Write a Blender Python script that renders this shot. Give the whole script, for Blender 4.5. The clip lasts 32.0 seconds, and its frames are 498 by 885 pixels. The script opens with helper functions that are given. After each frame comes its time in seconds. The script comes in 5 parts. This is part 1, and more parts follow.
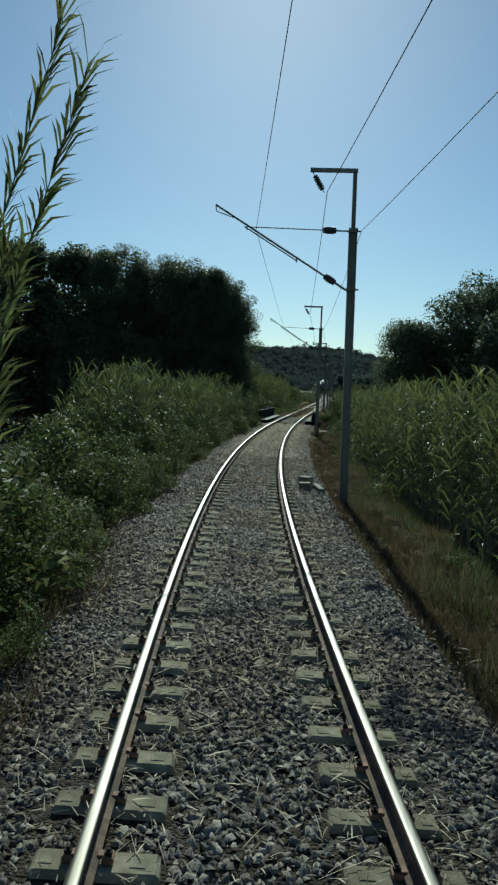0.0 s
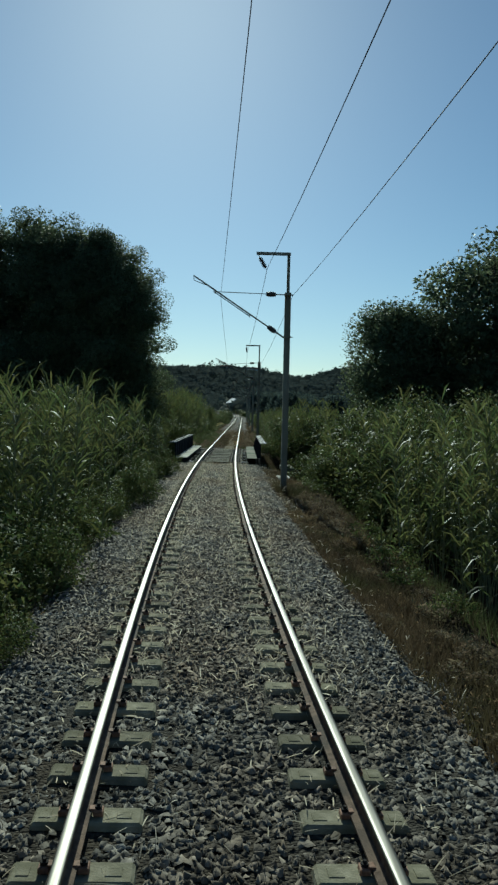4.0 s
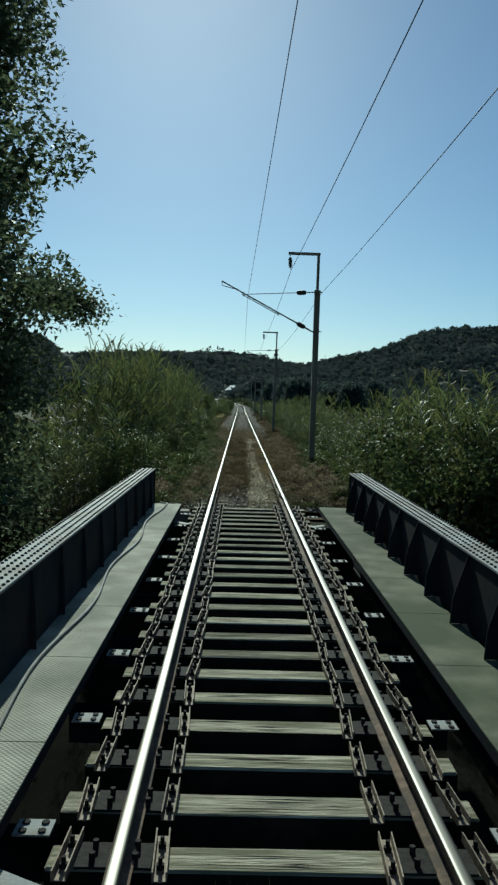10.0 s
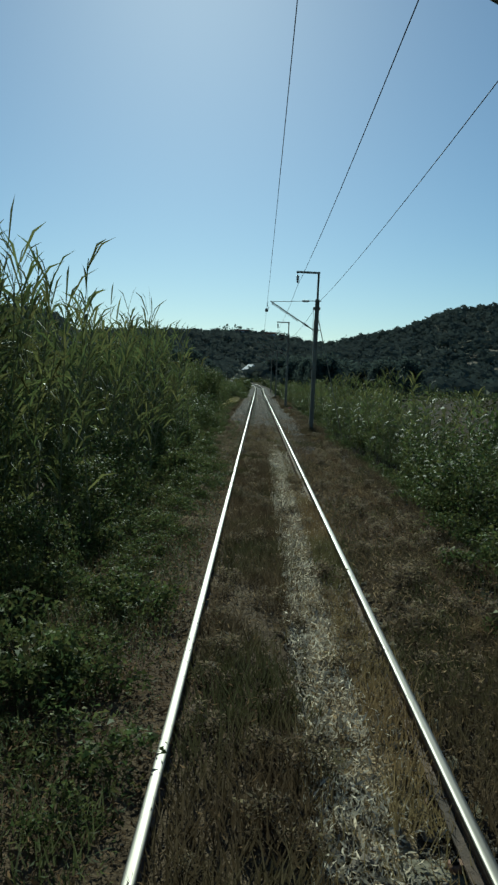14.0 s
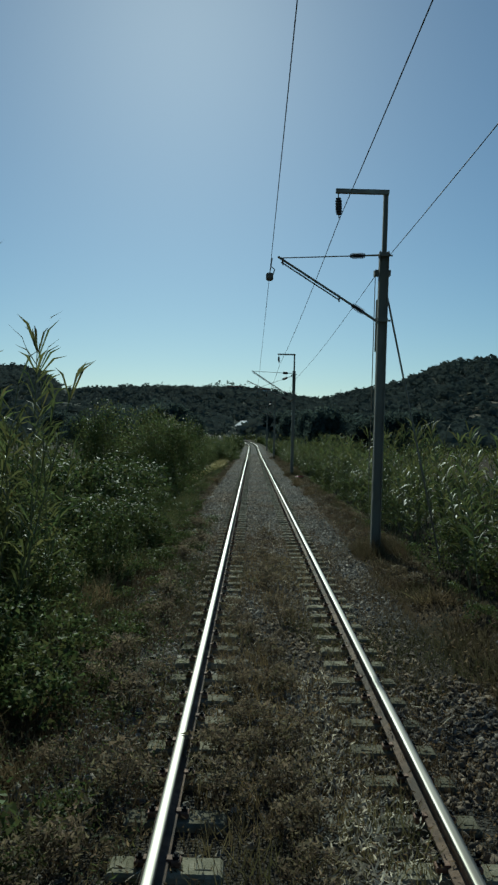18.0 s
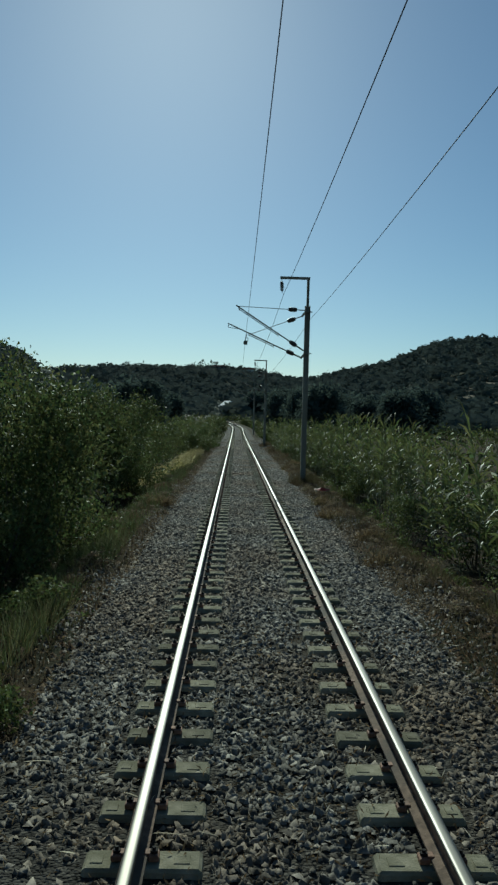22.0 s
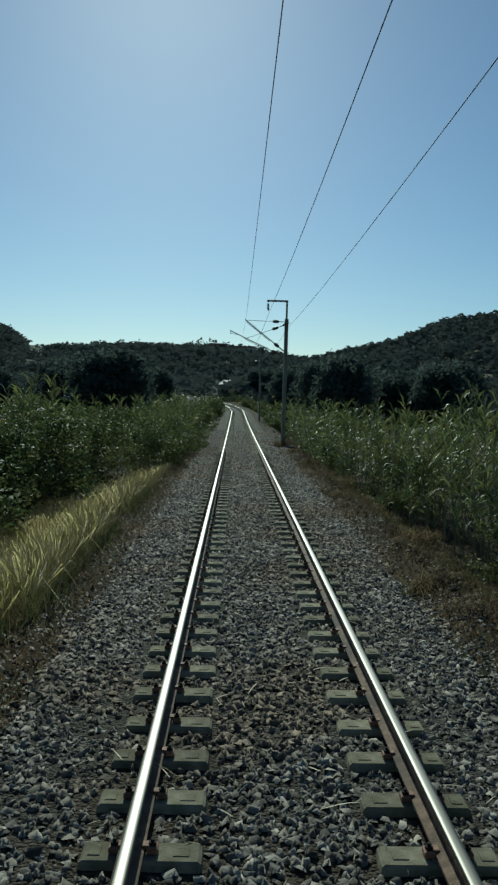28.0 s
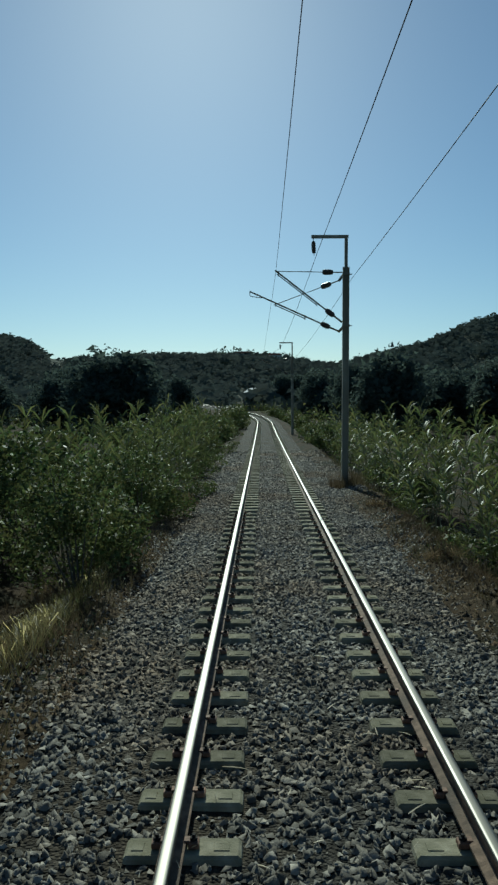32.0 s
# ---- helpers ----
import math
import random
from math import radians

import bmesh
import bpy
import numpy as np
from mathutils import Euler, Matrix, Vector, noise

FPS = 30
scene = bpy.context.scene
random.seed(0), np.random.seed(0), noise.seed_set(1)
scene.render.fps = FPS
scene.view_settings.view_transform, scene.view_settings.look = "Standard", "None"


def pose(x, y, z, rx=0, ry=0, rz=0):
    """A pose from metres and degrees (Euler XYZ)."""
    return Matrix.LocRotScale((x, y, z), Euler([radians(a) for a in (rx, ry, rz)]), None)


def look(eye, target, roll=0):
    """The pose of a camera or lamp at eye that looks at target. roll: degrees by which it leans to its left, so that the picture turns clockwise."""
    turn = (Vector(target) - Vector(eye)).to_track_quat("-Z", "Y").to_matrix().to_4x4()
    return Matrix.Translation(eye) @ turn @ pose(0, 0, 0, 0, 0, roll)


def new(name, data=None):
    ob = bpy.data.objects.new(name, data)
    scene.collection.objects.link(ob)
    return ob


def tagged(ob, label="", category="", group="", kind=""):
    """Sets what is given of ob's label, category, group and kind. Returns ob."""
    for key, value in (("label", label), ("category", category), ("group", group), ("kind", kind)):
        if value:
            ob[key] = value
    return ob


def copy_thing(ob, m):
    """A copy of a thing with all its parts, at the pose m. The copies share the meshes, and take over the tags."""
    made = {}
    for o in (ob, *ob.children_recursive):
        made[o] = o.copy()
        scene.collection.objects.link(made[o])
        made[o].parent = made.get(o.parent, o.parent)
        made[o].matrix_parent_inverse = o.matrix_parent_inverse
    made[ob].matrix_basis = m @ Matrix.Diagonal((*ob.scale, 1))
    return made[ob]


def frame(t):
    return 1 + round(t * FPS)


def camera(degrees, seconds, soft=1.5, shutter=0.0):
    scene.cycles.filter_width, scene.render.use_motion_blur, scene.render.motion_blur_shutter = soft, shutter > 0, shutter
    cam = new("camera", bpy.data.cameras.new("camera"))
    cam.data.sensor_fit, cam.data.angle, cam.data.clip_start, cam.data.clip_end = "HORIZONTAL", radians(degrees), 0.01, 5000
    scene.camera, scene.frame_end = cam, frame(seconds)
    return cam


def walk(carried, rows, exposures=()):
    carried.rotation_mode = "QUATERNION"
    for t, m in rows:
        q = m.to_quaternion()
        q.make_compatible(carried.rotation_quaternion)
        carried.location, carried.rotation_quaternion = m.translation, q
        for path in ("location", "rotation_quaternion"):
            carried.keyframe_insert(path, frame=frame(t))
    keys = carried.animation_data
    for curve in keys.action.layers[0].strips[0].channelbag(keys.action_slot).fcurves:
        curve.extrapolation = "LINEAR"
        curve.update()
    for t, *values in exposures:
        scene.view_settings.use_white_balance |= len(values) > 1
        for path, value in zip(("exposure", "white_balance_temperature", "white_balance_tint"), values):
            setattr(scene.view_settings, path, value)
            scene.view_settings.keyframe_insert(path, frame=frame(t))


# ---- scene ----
# camera: a train cab 2.3 m above the rails, a little left of the track's middle
cam = camera(34.80, 32.0, soft=2.4)
PATH = [
    (0.0, pose(3.977, 17.332, 2.342, 86.25, -2.03, 6.37)),
    (0.5, pose(3.537, 20.331, 2.329, 84.93, -2.92, 5.38)),
    (1.0, pose(3.124, 23.308, 2.324, 83.56, -1.55, 5.10)),
    (1.5, pose(2.729, 26.238, 2.322, 85.66, -0.09, 4.03)),
    (2.0, pose(2.358, 29.147, 2.326, 87.80, -1.35, 2.74)),
    (2.5, pose(2.047, 32.073, 2.326, 88.11, -1.18, 0.68)),
    (3.0, pose(1.762, 35.030, 2.327, 88.34, -1.06, 0.59)),
    (3.5, pose(1.493, 38.009, 2.322, 87.81, -1.14, 0.01)),
    (5.5, pose(0.632, 50.191, 2.325, 88.07, -0.70, -1.20)),
    (6.0, pose(0.488, 53.208, 2.337, 87.60, -0.82, -1.67)),
    (6.5, pose(0.342, 56.217, 2.333, 87.14, -0.38, -1.82)),
    (7.0, pose(0.208, 59.276, 2.318, 87.01, -0.79, -1.91)),
    (7.5, pose(0.092, 62.314, 2.309, 86.31, -0.72, -1.77)),
    (8.0, pose(-0.003, 65.309, 2.302, 85.88, -0.39, -1.66)),
    (8.5, pose(-0.087, 68.242, 2.313, 86.29, -0.39, -1.29)),
    (9.0, pose(-0.154, 71.100, 2.316, 86.69, -1.32, -1.32)),
    (9.5, pose(-0.205, 73.865, 2.314, 87.14, -1.53, -0.84)),
    (10.0, pose(-0.258, 76.661, 2.314, 87.02, -1.53, -0.63)),
    (10.5, pose(-0.284, 79.494, 2.324, 86.45, -2.42, -1.53)),
    (11.0, pose(-0.308, 82.353, 2.326, 86.30, -1.84, -0.80)),
    (11.5, pose(-0.328, 85.232, 2.320, 86.62, -1.23, -0.13)),
    (12.0, pose(-0.348, 88.122, 2.315, 87.15, -1.94, -0.05)),
    (12.5, pose(-0.348, 91.033, 2.317, 87.36, -2.05, 1.02)),
    (13.0, pose(-0.347, 93.959, 2.316, 86.73, -1.76, 1.26)),
    (13.5, pose(-0.347, 96.876, 2.314, 86.06, -2.09, 0.48)),
    (15.5, pose(-0.357, 108.321, 2.309, 84.84, -0.71, 1.64)),
    (16.0, pose(-0.355, 111.158, 2.314, 86.69, -0.58, 1.48)),
    (16.5, pose(-0.353, 113.998, 2.320, 87.88, -1.10, 1.30)),
    (17.0, pose(-0.354, 116.842, 2.324, 89.09, -0.47, 0.87)),
    (17.5, pose(-0.358, 119.699, 2.314, 89.66, -0.95, 0.32)),
    (18.0, pose(-0.364, 122.563, 2.304, 89.66, -0.99, 0.20)),
    (18.5, pose(-0.360, 125.413, 2.304, 89.18, -1.14, -0.01)),
    (19.0, pose(-0.353, 128.245, 2.302, 89.69, -1.42, -0.07)),
    (19.5, pose(-0.352, 131.038, 2.311, 89.03, -0.92, -0.21)),
    (20.0, pose(-0.354, 133.768, 2.325, 88.77, -0.70, -0.23)),
    (20.5, pose(-0.357, 136.445, 2.321, 88.90, -0.85, -0.22)),
    (21.0, pose(-0.361, 139.085, 2.315, 88.58, -0.81, -0.29)),
    (21.5, pose(-0.355, 141.706, 2.313, 88.13, -1.64, -0.85)),
    (22.0, pose(-0.352, 144.326, 2.312, 88.32, -1.17, -0.94)),
    (22.5, pose(-0.361, 146.964, 2.314, 88.42, -1.10, -0.64)),
    (23.0, pose(-0.371, 149.614, 2.315, 88.03, -1.91, -0.23)),
    (23.5, pose(-0.364, 152.260, 2.313, 87.47, -2.58, -1.16)),
    (24.0, pose(-0.355, 154.911, 2.310, 87.63, -3.39, -1.88)),
    (24.5, pose(-0.358, 157.581, 2.301, 88.55, -2.22, -1.49)),
    (25.0, pose(-0.360, 160.273, 2.295, 88.54, -1.13, -1.13)),
    (25.5, pose(-0.354, 163.002, 2.309, 87.52, -0.96, -1.42)),
    (26.0, pose(-0.337, 165.705, 2.338, 87.07, -0.66, -1.23)),
    (26.5, pose(-0.329, 168.172, 2.350, 87.29, -1.40, -1.19)),
    (28.5, pose(-0.351, 176.604, 2.317, 86.75, -1.14, -0.91)),
    (29.0, pose(-0.349, 178.879, 2.316, 86.37, -1.55, -1.21)),
    (29.5, pose(-0.351, 181.174, 2.308, 85.32, -1.59, -0.76)),
    (30.0, pose(-0.354, 183.506, 2.296, 84.94, -1.83, -0.66)),
    (30.5, pose(-0.359, 185.869, 2.286, 85.50, -3.14, -0.04)),
    (31.0, pose(-0.361, 188.238, 2.276, 86.57, -2.76, -0.26)),
    (31.5, pose(-0.357, 190.605, 2.289, 87.29, -1.19, 0.32)),
    (32.0, pose(-0.352, 192.924, 2.313, 87.56, 0.40, 0.94)),
]
walk(cam, PATH, [(0, 0.54, 5400, -13.0), (3, 0.50, 5400, -13.0), (6, 0.52, 5400, -13.0), (8, 0.62, 5400, -13.0), (10, 0.54, 5400, -13.0), (12, 0.50, 5400, -13.0), (14, 0.50, 5400, -13.0), (16, 0.52, 5400, -13.0), (18, 0.28, 5400, -13.0), (23, 0.34, 5400, -13.0), (25, 0.38, 5400, -13.0), (29, 0.46, 5400, -13.0), (30, 0.57, 5400, -13.0), (32, 0.45, 5400, -13.0)])

# ---- daylight: a high sun ahead and a little to the left of the line ----
SUN_EL, SUN_AZ = radians(30.0), radians(-5.5)
world = bpy.data.worlds.new("sky")
scene.world = world
world.use_nodes = True
wn = world.node_tree
wn.nodes.clear()
sky = wn.nodes.new("ShaderNodeTexSky")
sky.sky_type = "NISHITA"
sky.sun_disc = False
sky.sun_elevation, sky.sun_rotation = SUN_EL, SUN_AZ
sky.air_density, sky.dust_density, sky.ozone_density = 0.9, 0.30, 2.1
bg = wn.nodes.new("ShaderNodeBackground")
bg.inputs["Strength"].default_value = 0.0455
wo = wn.nodes.new("ShaderNodeOutputWorld")
wn.links.new(sky.outputs[0], bg.inputs[0])
wn.links.new(bg.outputs[0], wo.inputs[0])
sun_data = bpy.data.lights.new("sun", "SUN")
sun_data.energy, sun_data.angle, sun_data.color = 3.1, radians(0.6), (1.0, 0.91, 0.76)
sun = new("sun", sun_data)
sun.matrix_world = look((math.sin(SUN_AZ) * math.cos(SUN_EL) * 400, math.cos(SUN_AZ) * math.cos(SUN_EL) * 400, math.sin(SUN_EL) * 400), (0, 0, 0))


# ---- materials ----
def material(name, c1, c2, scale=6.0, rough=0.8, bump=0.0, metal=0.0, c3=None, big=0.6, fine=60.0, vary=0.0, translucent=0.0, stretch=(1, 1, 1), island=False, spec=0.4, hue=0.0):
    m = bpy.data.materials.new(name)
    m.use_nodes = True
    t = m.node_tree
    n, l = t.nodes, t.links
    b = n["Principled BSDF"]
    b.inputs["Roughness"].default_value, b.inputs["Metallic"].default_value = rough, metal
    b.inputs["Specular IOR Level"].default_value = spec
    co = n.new("ShaderNodeTexCoord")
    mp = n.new("ShaderNodeMapping")
    mp.inputs["Scale"].default_value = stretch
    l.new(co.outputs["Object"], mp.inputs["Vector"])

    def tex(sc, detail=4.0):
        x = n.new("ShaderNodeTexNoise")
        x.inputs["Scale"].default_value, x.inputs["Detail"].default_value = sc, detail
        l.new(mp.outputs[0], x.inputs["Vector"])
        return x.outputs["Fac"]

    def mix(f, a, b2):
        x = n.new("ShaderNodeMix")
        x.data_type = "RGBA"
        l.new(f, x.inputs[0])
        for k, v in ((6, a), (7, b2)):
            if isinstance(v, tuple):
                x.inputs[k].default_value = (*v, 1)
            else:
                l.new(v, x.inputs[k])
        return x.outputs[2]

    def sharpen(f, lo, hi):
        x = n.new("ShaderNodeMapRange")
        x.inputs["From Min"].default_value, x.inputs["From Max"].default_value = lo, hi
        l.new(f, x.inputs["Value"])
        return x.outputs[0]
    col = mix(sharpen(tex(scale), 0.35, 0.65), c1, c2)
    if c3:
        col = mix(sharpen(tex(big, 6.0), 0.45, 0.62), col, c3)
    if vary:
        src = n.new("ShaderNodeNewGeometry").outputs["Random Per Island"] if island else n.new("ShaderNodeObjectInfo").outputs["Random"]
        hs = n.new("ShaderNodeHueSaturation")
        l.new(col, hs.inputs["Color"])
        mr = n.new("ShaderNodeMapRange")
        mr.inputs["To Min"].default_value, mr.inputs["To Max"].default_value = 1 - vary, 1 + vary
        l.new(src, mr.inputs["Value"])
        l.new(mr.outputs[0], hs.inputs["Value"])
        if hue:
            wn2 = n.new("ShaderNodeTexWhiteNoise")
            wn2.noise_dimensions = "1D"
            l.new(src, wn2.inputs["W"])
            mh = n.new("ShaderNodeMapRange")
            mh.inputs["To Min"].default_value, mh.inputs["To Max"].default_value = 0.5 - hue, 0.5 + hue * 0.5
            l.new(wn2.outputs["Value"], mh.inputs["Value"])
            l.new(mh.outputs[0], hs.inputs["Hue"])
        col = hs.outputs[0]
    l.new(col, b.inputs["Base Color"])
    if bump:
        bp = n.new("ShaderNodeBump")
        bp.inputs["Strength"].default_value, bp.inputs["Distance"].default_value = bump, 0.02
        l.new(tex(fine, 8.0), bp.inputs["Height"])
        l.new(bp.outputs[0], b.inputs["Normal"])
    if translucent:
        tr = n.new("ShaderNodeBsdfTranslucent")
        l.new(col, tr.inputs["Color"])
        ms = n.new("ShaderNodeMixShader")
        ms.inputs[0].default_value = translucent
        l.new(b.outputs[0], ms.inputs[1])
        l.new(tr.outputs[0], ms.inputs[2])
        l.new(ms.outputs[0], n["Material Output"].inputs["Surface"])
    return m


STONE = material("ballast_stone", (0.088, 0.079, 0.066), (0.25, 0.228, 0.192), 11, 0.85, 0.3, vary=0.6, island=True, c3=(0.155, 0.120, 0.085), big=0.35, spec=0.12)
# Far darker than the stones: the shade in their gaps is in this colour.
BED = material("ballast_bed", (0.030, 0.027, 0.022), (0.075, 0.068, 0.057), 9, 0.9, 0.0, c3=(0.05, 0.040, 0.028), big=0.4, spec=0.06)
CONCRETE = material("sleeper_concrete", (0.205, 0.185, 0.13), (0.34, 0.308, 0.228), 9, 0.95, 0.3, c3=(0.16, 0.148, 0.10), big=3, vary=0.3, spec=0.04)
SLAB = material("slab_concrete", (0.42, 0.40, 0.36), (0.60, 0.58, 0.53), 7, 0.85, 0.3, c3=(0.35, 0.33, 0.28), big=2, spec=0.1)
CONC_OLD = material("abutment_concrete", (0.25, 0.215, 0.16), (0.38, 0.33, 0.25), 4, 0.9, 0.4, c3=(0.16, 0.16, 0.12), big=1.2)
RAILTOP = material("polished_rail_steel", (0.115, 0.108, 0.094), (0.165, 0.155, 0.136), 3, 0.5, 0.0, metal=1.0, stretch=(20, 0.4, 20), c3=(0.10, 0.092, 0.078), big=1)
RUST = material("rusty_rail_steel", (0.115, 0.078, 0.055), (0.225, 0.155, 0.108), 14, 0.85, 0.3, c3=(0.085, 0.066, 0.052), big=2, spec=0.15)
CLIP = material("red_brown_fastening", (0.15, 0.078, 0.048), (0.27, 0.15, 0.095), 30, 0.8, 0.2, vary=0.3)
BLACK = material("black_rubber_and_bolts", (0.016, 0.015, 0.014), (0.036, 0.032, 0.03), 30, 0.85, 0.1, spec=0.1)
GALV = material("weathered_mast_steel", (0.25, 0.225, 0.17), (0.36, 0.33, 0.26), 6, 0.7, 0.15, metal=0.1, c3=(0.20, 0.165, 0.12), big=1.5, spec=0.25, stretch=(1, 1, 0.25))
INSUL = material("dark_glazed_insulator", (0.05, 0.04, 0.035), (0.09, 0.075, 0.065), 20, 0.5, 0.0, spec=0.25)
WIRE = material("overhead_wire_metal", (0.10, 0.095, 0.085), (0.16, 0.15, 0.135), 5, 0.75, 0.0, metal=0.0, spec=0.1)
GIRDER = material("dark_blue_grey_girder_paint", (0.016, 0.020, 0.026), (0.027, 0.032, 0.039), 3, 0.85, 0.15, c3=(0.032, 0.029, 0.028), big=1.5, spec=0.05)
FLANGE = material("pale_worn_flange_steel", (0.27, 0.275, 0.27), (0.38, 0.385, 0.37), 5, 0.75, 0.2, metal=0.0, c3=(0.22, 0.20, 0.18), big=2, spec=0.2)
PLATE = material("chequer_plate_steel", (0.265, 0.253, 0.20), (0.41, 0.395, 0.32), 2.2, 0.85, 0.0, metal=0.0, c3=(0.19, 0.19, 0.152), big=0.8, fine=60, spec=0.2)
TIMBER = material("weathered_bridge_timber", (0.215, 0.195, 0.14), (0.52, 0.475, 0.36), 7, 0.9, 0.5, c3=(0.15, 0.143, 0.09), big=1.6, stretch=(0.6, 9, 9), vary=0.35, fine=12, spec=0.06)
# Right-hand plates: darker and greener than the left ones, without lozenges.
PLATE_RIGHT = material("green_grey_walkway_steel", (0.095, 0.10, 0.066), (0.175, 0.175, 0.122), 2.6, 0.9, 0.15, c3=(0.075, 0.088, 0.05), big=0.9, fine=50, spec=0.1)
MOSSY = material("mossy_old_concrete", (0.07, 0.072, 0.045), (0.15, 0.145, 0.105), 6, 0.95, 0.4, c3=(0.05, 0.058, 0.03), big=2, spec=0.1)
# Concrete with the shade below the deck put into its dark colour.
CONC_SHADE = material("shade_dark_concrete", (0.03, 0.03, 0.025), (0.06, 0.058, 0.05), 4, 0.9, 0.4, c3=(0.025, 0.028, 0.018), big=1.2, spec=0.05)
# Near-black for the splits, and for shade painted on the timbers' sides.
TIMBER_DARK = material("timber_side_shade_and_splits", (0.014, 0.012, 0.009), (0.035, 0.029, 0.022), 5, 0.9, 0.2, c3=(0.02, 0.018, 0.014), big=1.5, spec=0.05)
CHANNEL_STEEL = material("tan_rusted_channel_steel", (0.15, 0.105, 0.07), (0.30, 0.235, 0.17), 18, 0.75, 0.2, vary=0.3, spec=0.3)
SOIL = material("soil_with_dry_grass", (0.028, 0.019, 0.011), (0.066, 0.045, 0.025), 5.0, 0.95, 1.0, c3=(0.024, 0.024, 0.012), big=0.6, fine=25, spec=0.03)
CANE = material("cane_leaf", (0.088, 0.112, 0.037), (0.17, 0.19, 0.07), 0.8, 0.48, vary=0.4, island=True, translucent=0.38, spec=0.16, hue=0.05)
WEEDGRASS = material("rusty_brown_weeds", (0.12, 0.086, 0.048), (0.21, 0.155, 0.09), 0.8, 0.85, vary=0.4, island=True, translucent=0.5, c3=(0.10, 0.098, 0.042), big=0.4, spec=0.03)
YELLOWGRASS = material("tall_yellow_grass", (0.52, 0.43, 0.19), (0.74, 0.63, 0.31), 0.7, 0.8, vary=0.3, island=True, translucent=0.8, c3=(0.36, 0.32, 0.12), big=0.5, spec=0.03)
STALK = material("cane_stalk", (0.14, 0.15, 0.06), (0.22, 0.20, 0.10), 3, 0.6, vary=0.2)
LEAF = material("bush_leaf", (0.068, 0.092, 0.031), (0.13, 0.155, 0.057), 0.7, 0.6, vary=0.42, island=True, translucent=0.40, spec=0.08, hue=0.06)
TREELEAF = material("tree_leaf", (0.09, 0.118, 0.06), (0.148, 0.176, 0.096), 0.5, 0.55, vary=0.35, island=True, translucent=0.48, spec=0.07, hue=0.04)
HILL = material("hillside_scrub", (0.030, 0.042, 0.031), (0.046, 0.058, 0.043), 0.03, 0.95, 0.6, c3=(0.064, 0.064, 0.047), big=0.012, fine=0.5, spec=0.03)
# Paler, bluer leaf colour with the haze of distance painted in.
WOODS = material("hazy_far_woodland", (0.070, 0.092, 0.080), (0.098, 0.122, 0.104), 0.022, 0.95, vary=0.2, island=True, translucent=0.5, spec=0.02, hue=0.04)
TERRACE = material("dry_terraced_soil", (0.16, 0.135, 0.09), (0.25, 0.21, 0.15), 0.08, 0.95, 0.5, c3=(0.09, 0.085, 0.05), big=0.03, fine=0.6, spec=0.03)
BARK = material("bark", (0.07, 0.06, 0.045), (0.14, 0.12, 0.095), 6, 0.95, 0.8, stretch=(1, 1, 0.2), fine=20)
GRASS = material("dry_grass", (0.28, 0.195, 0.09), (0.48, 0.355, 0.18), 0.7, 0.8, vary=0.4, island=True, translucent=0.5, c3=(0.18, 0.17, 0.07), big=0.35, spec=0.05)
GREENGRASS = material("green_grass", (0.09, 0.115, 0.038), (0.16, 0.175, 0.065), 0.9, 0.8, vary=0.35, island=True, translucent=0.45, spec=0.08)
WEEDLEAF = material("russet_dead_weed_leaf", (0.145, 0.115, 0.072), (0.26, 0.212, 0.135), 1.2, 0.75, vary=0.45, island=True, translucent=0.5, c3=(0.10, 0.105, 0.045), big=0.6, spec=0.12, hue=0.03)
STRAW = material("bleached_straw", (0.56, 0.48, 0.35), (0.78, 0.71, 0.56), 3, 0.8, vary=0.3, island=True, translucent=0.45, spec=0.1)
LITTER = material("dead_grass_litter", (0.15, 0.105, 0.058), (0.27, 0.20, 0.115), 1.1, 0.9, vary=0.35, island=True, c3=(0.15, 0.10, 0.055), big=0.3, translucent=0.5, spec=0.05)
EARTH = material("brown_earth_and_litter", (0.065, 0.047, 0.029), (0.14, 0.104, 0.064), 7, 0.95, 1.0, c3=(0.09, 0.06, 0.036), big=0.6, fine=30, spec=0.05)
TRAIL = material("trampled_straw_and_earth", (0.30, 0.215, 0.12), (0.60, 0.465, 0.275), 26, 0.95, 1.0, c3=(0.14, 0.108, 0.062), big=1.6, fine=40, spec=0.03)
WHITE = material("whitewashed_wall", (0.70, 0.69, 0.66), (0.8, 0.79, 0.77), 0.6, 0.8)
TILE = material("roof_tile", (0.25, 0.12, 0.08), (0.34, 0.18, 0.12), 2, 0.85)
# Near-black base colour carries the shade below the bridge deck.
SHADE_MUD = material("shade_black_stream_mud", (0.008, 0.008, 0.007), (0.016, 0.015, 0.012), 0.8, 0.95, 0.5, spec=0.0)
REDCLOTH = material("red_plastic_scrap", (0.35, 0.03, 0.03), (0.45, 0.06, 0.05), 5, 0.5)


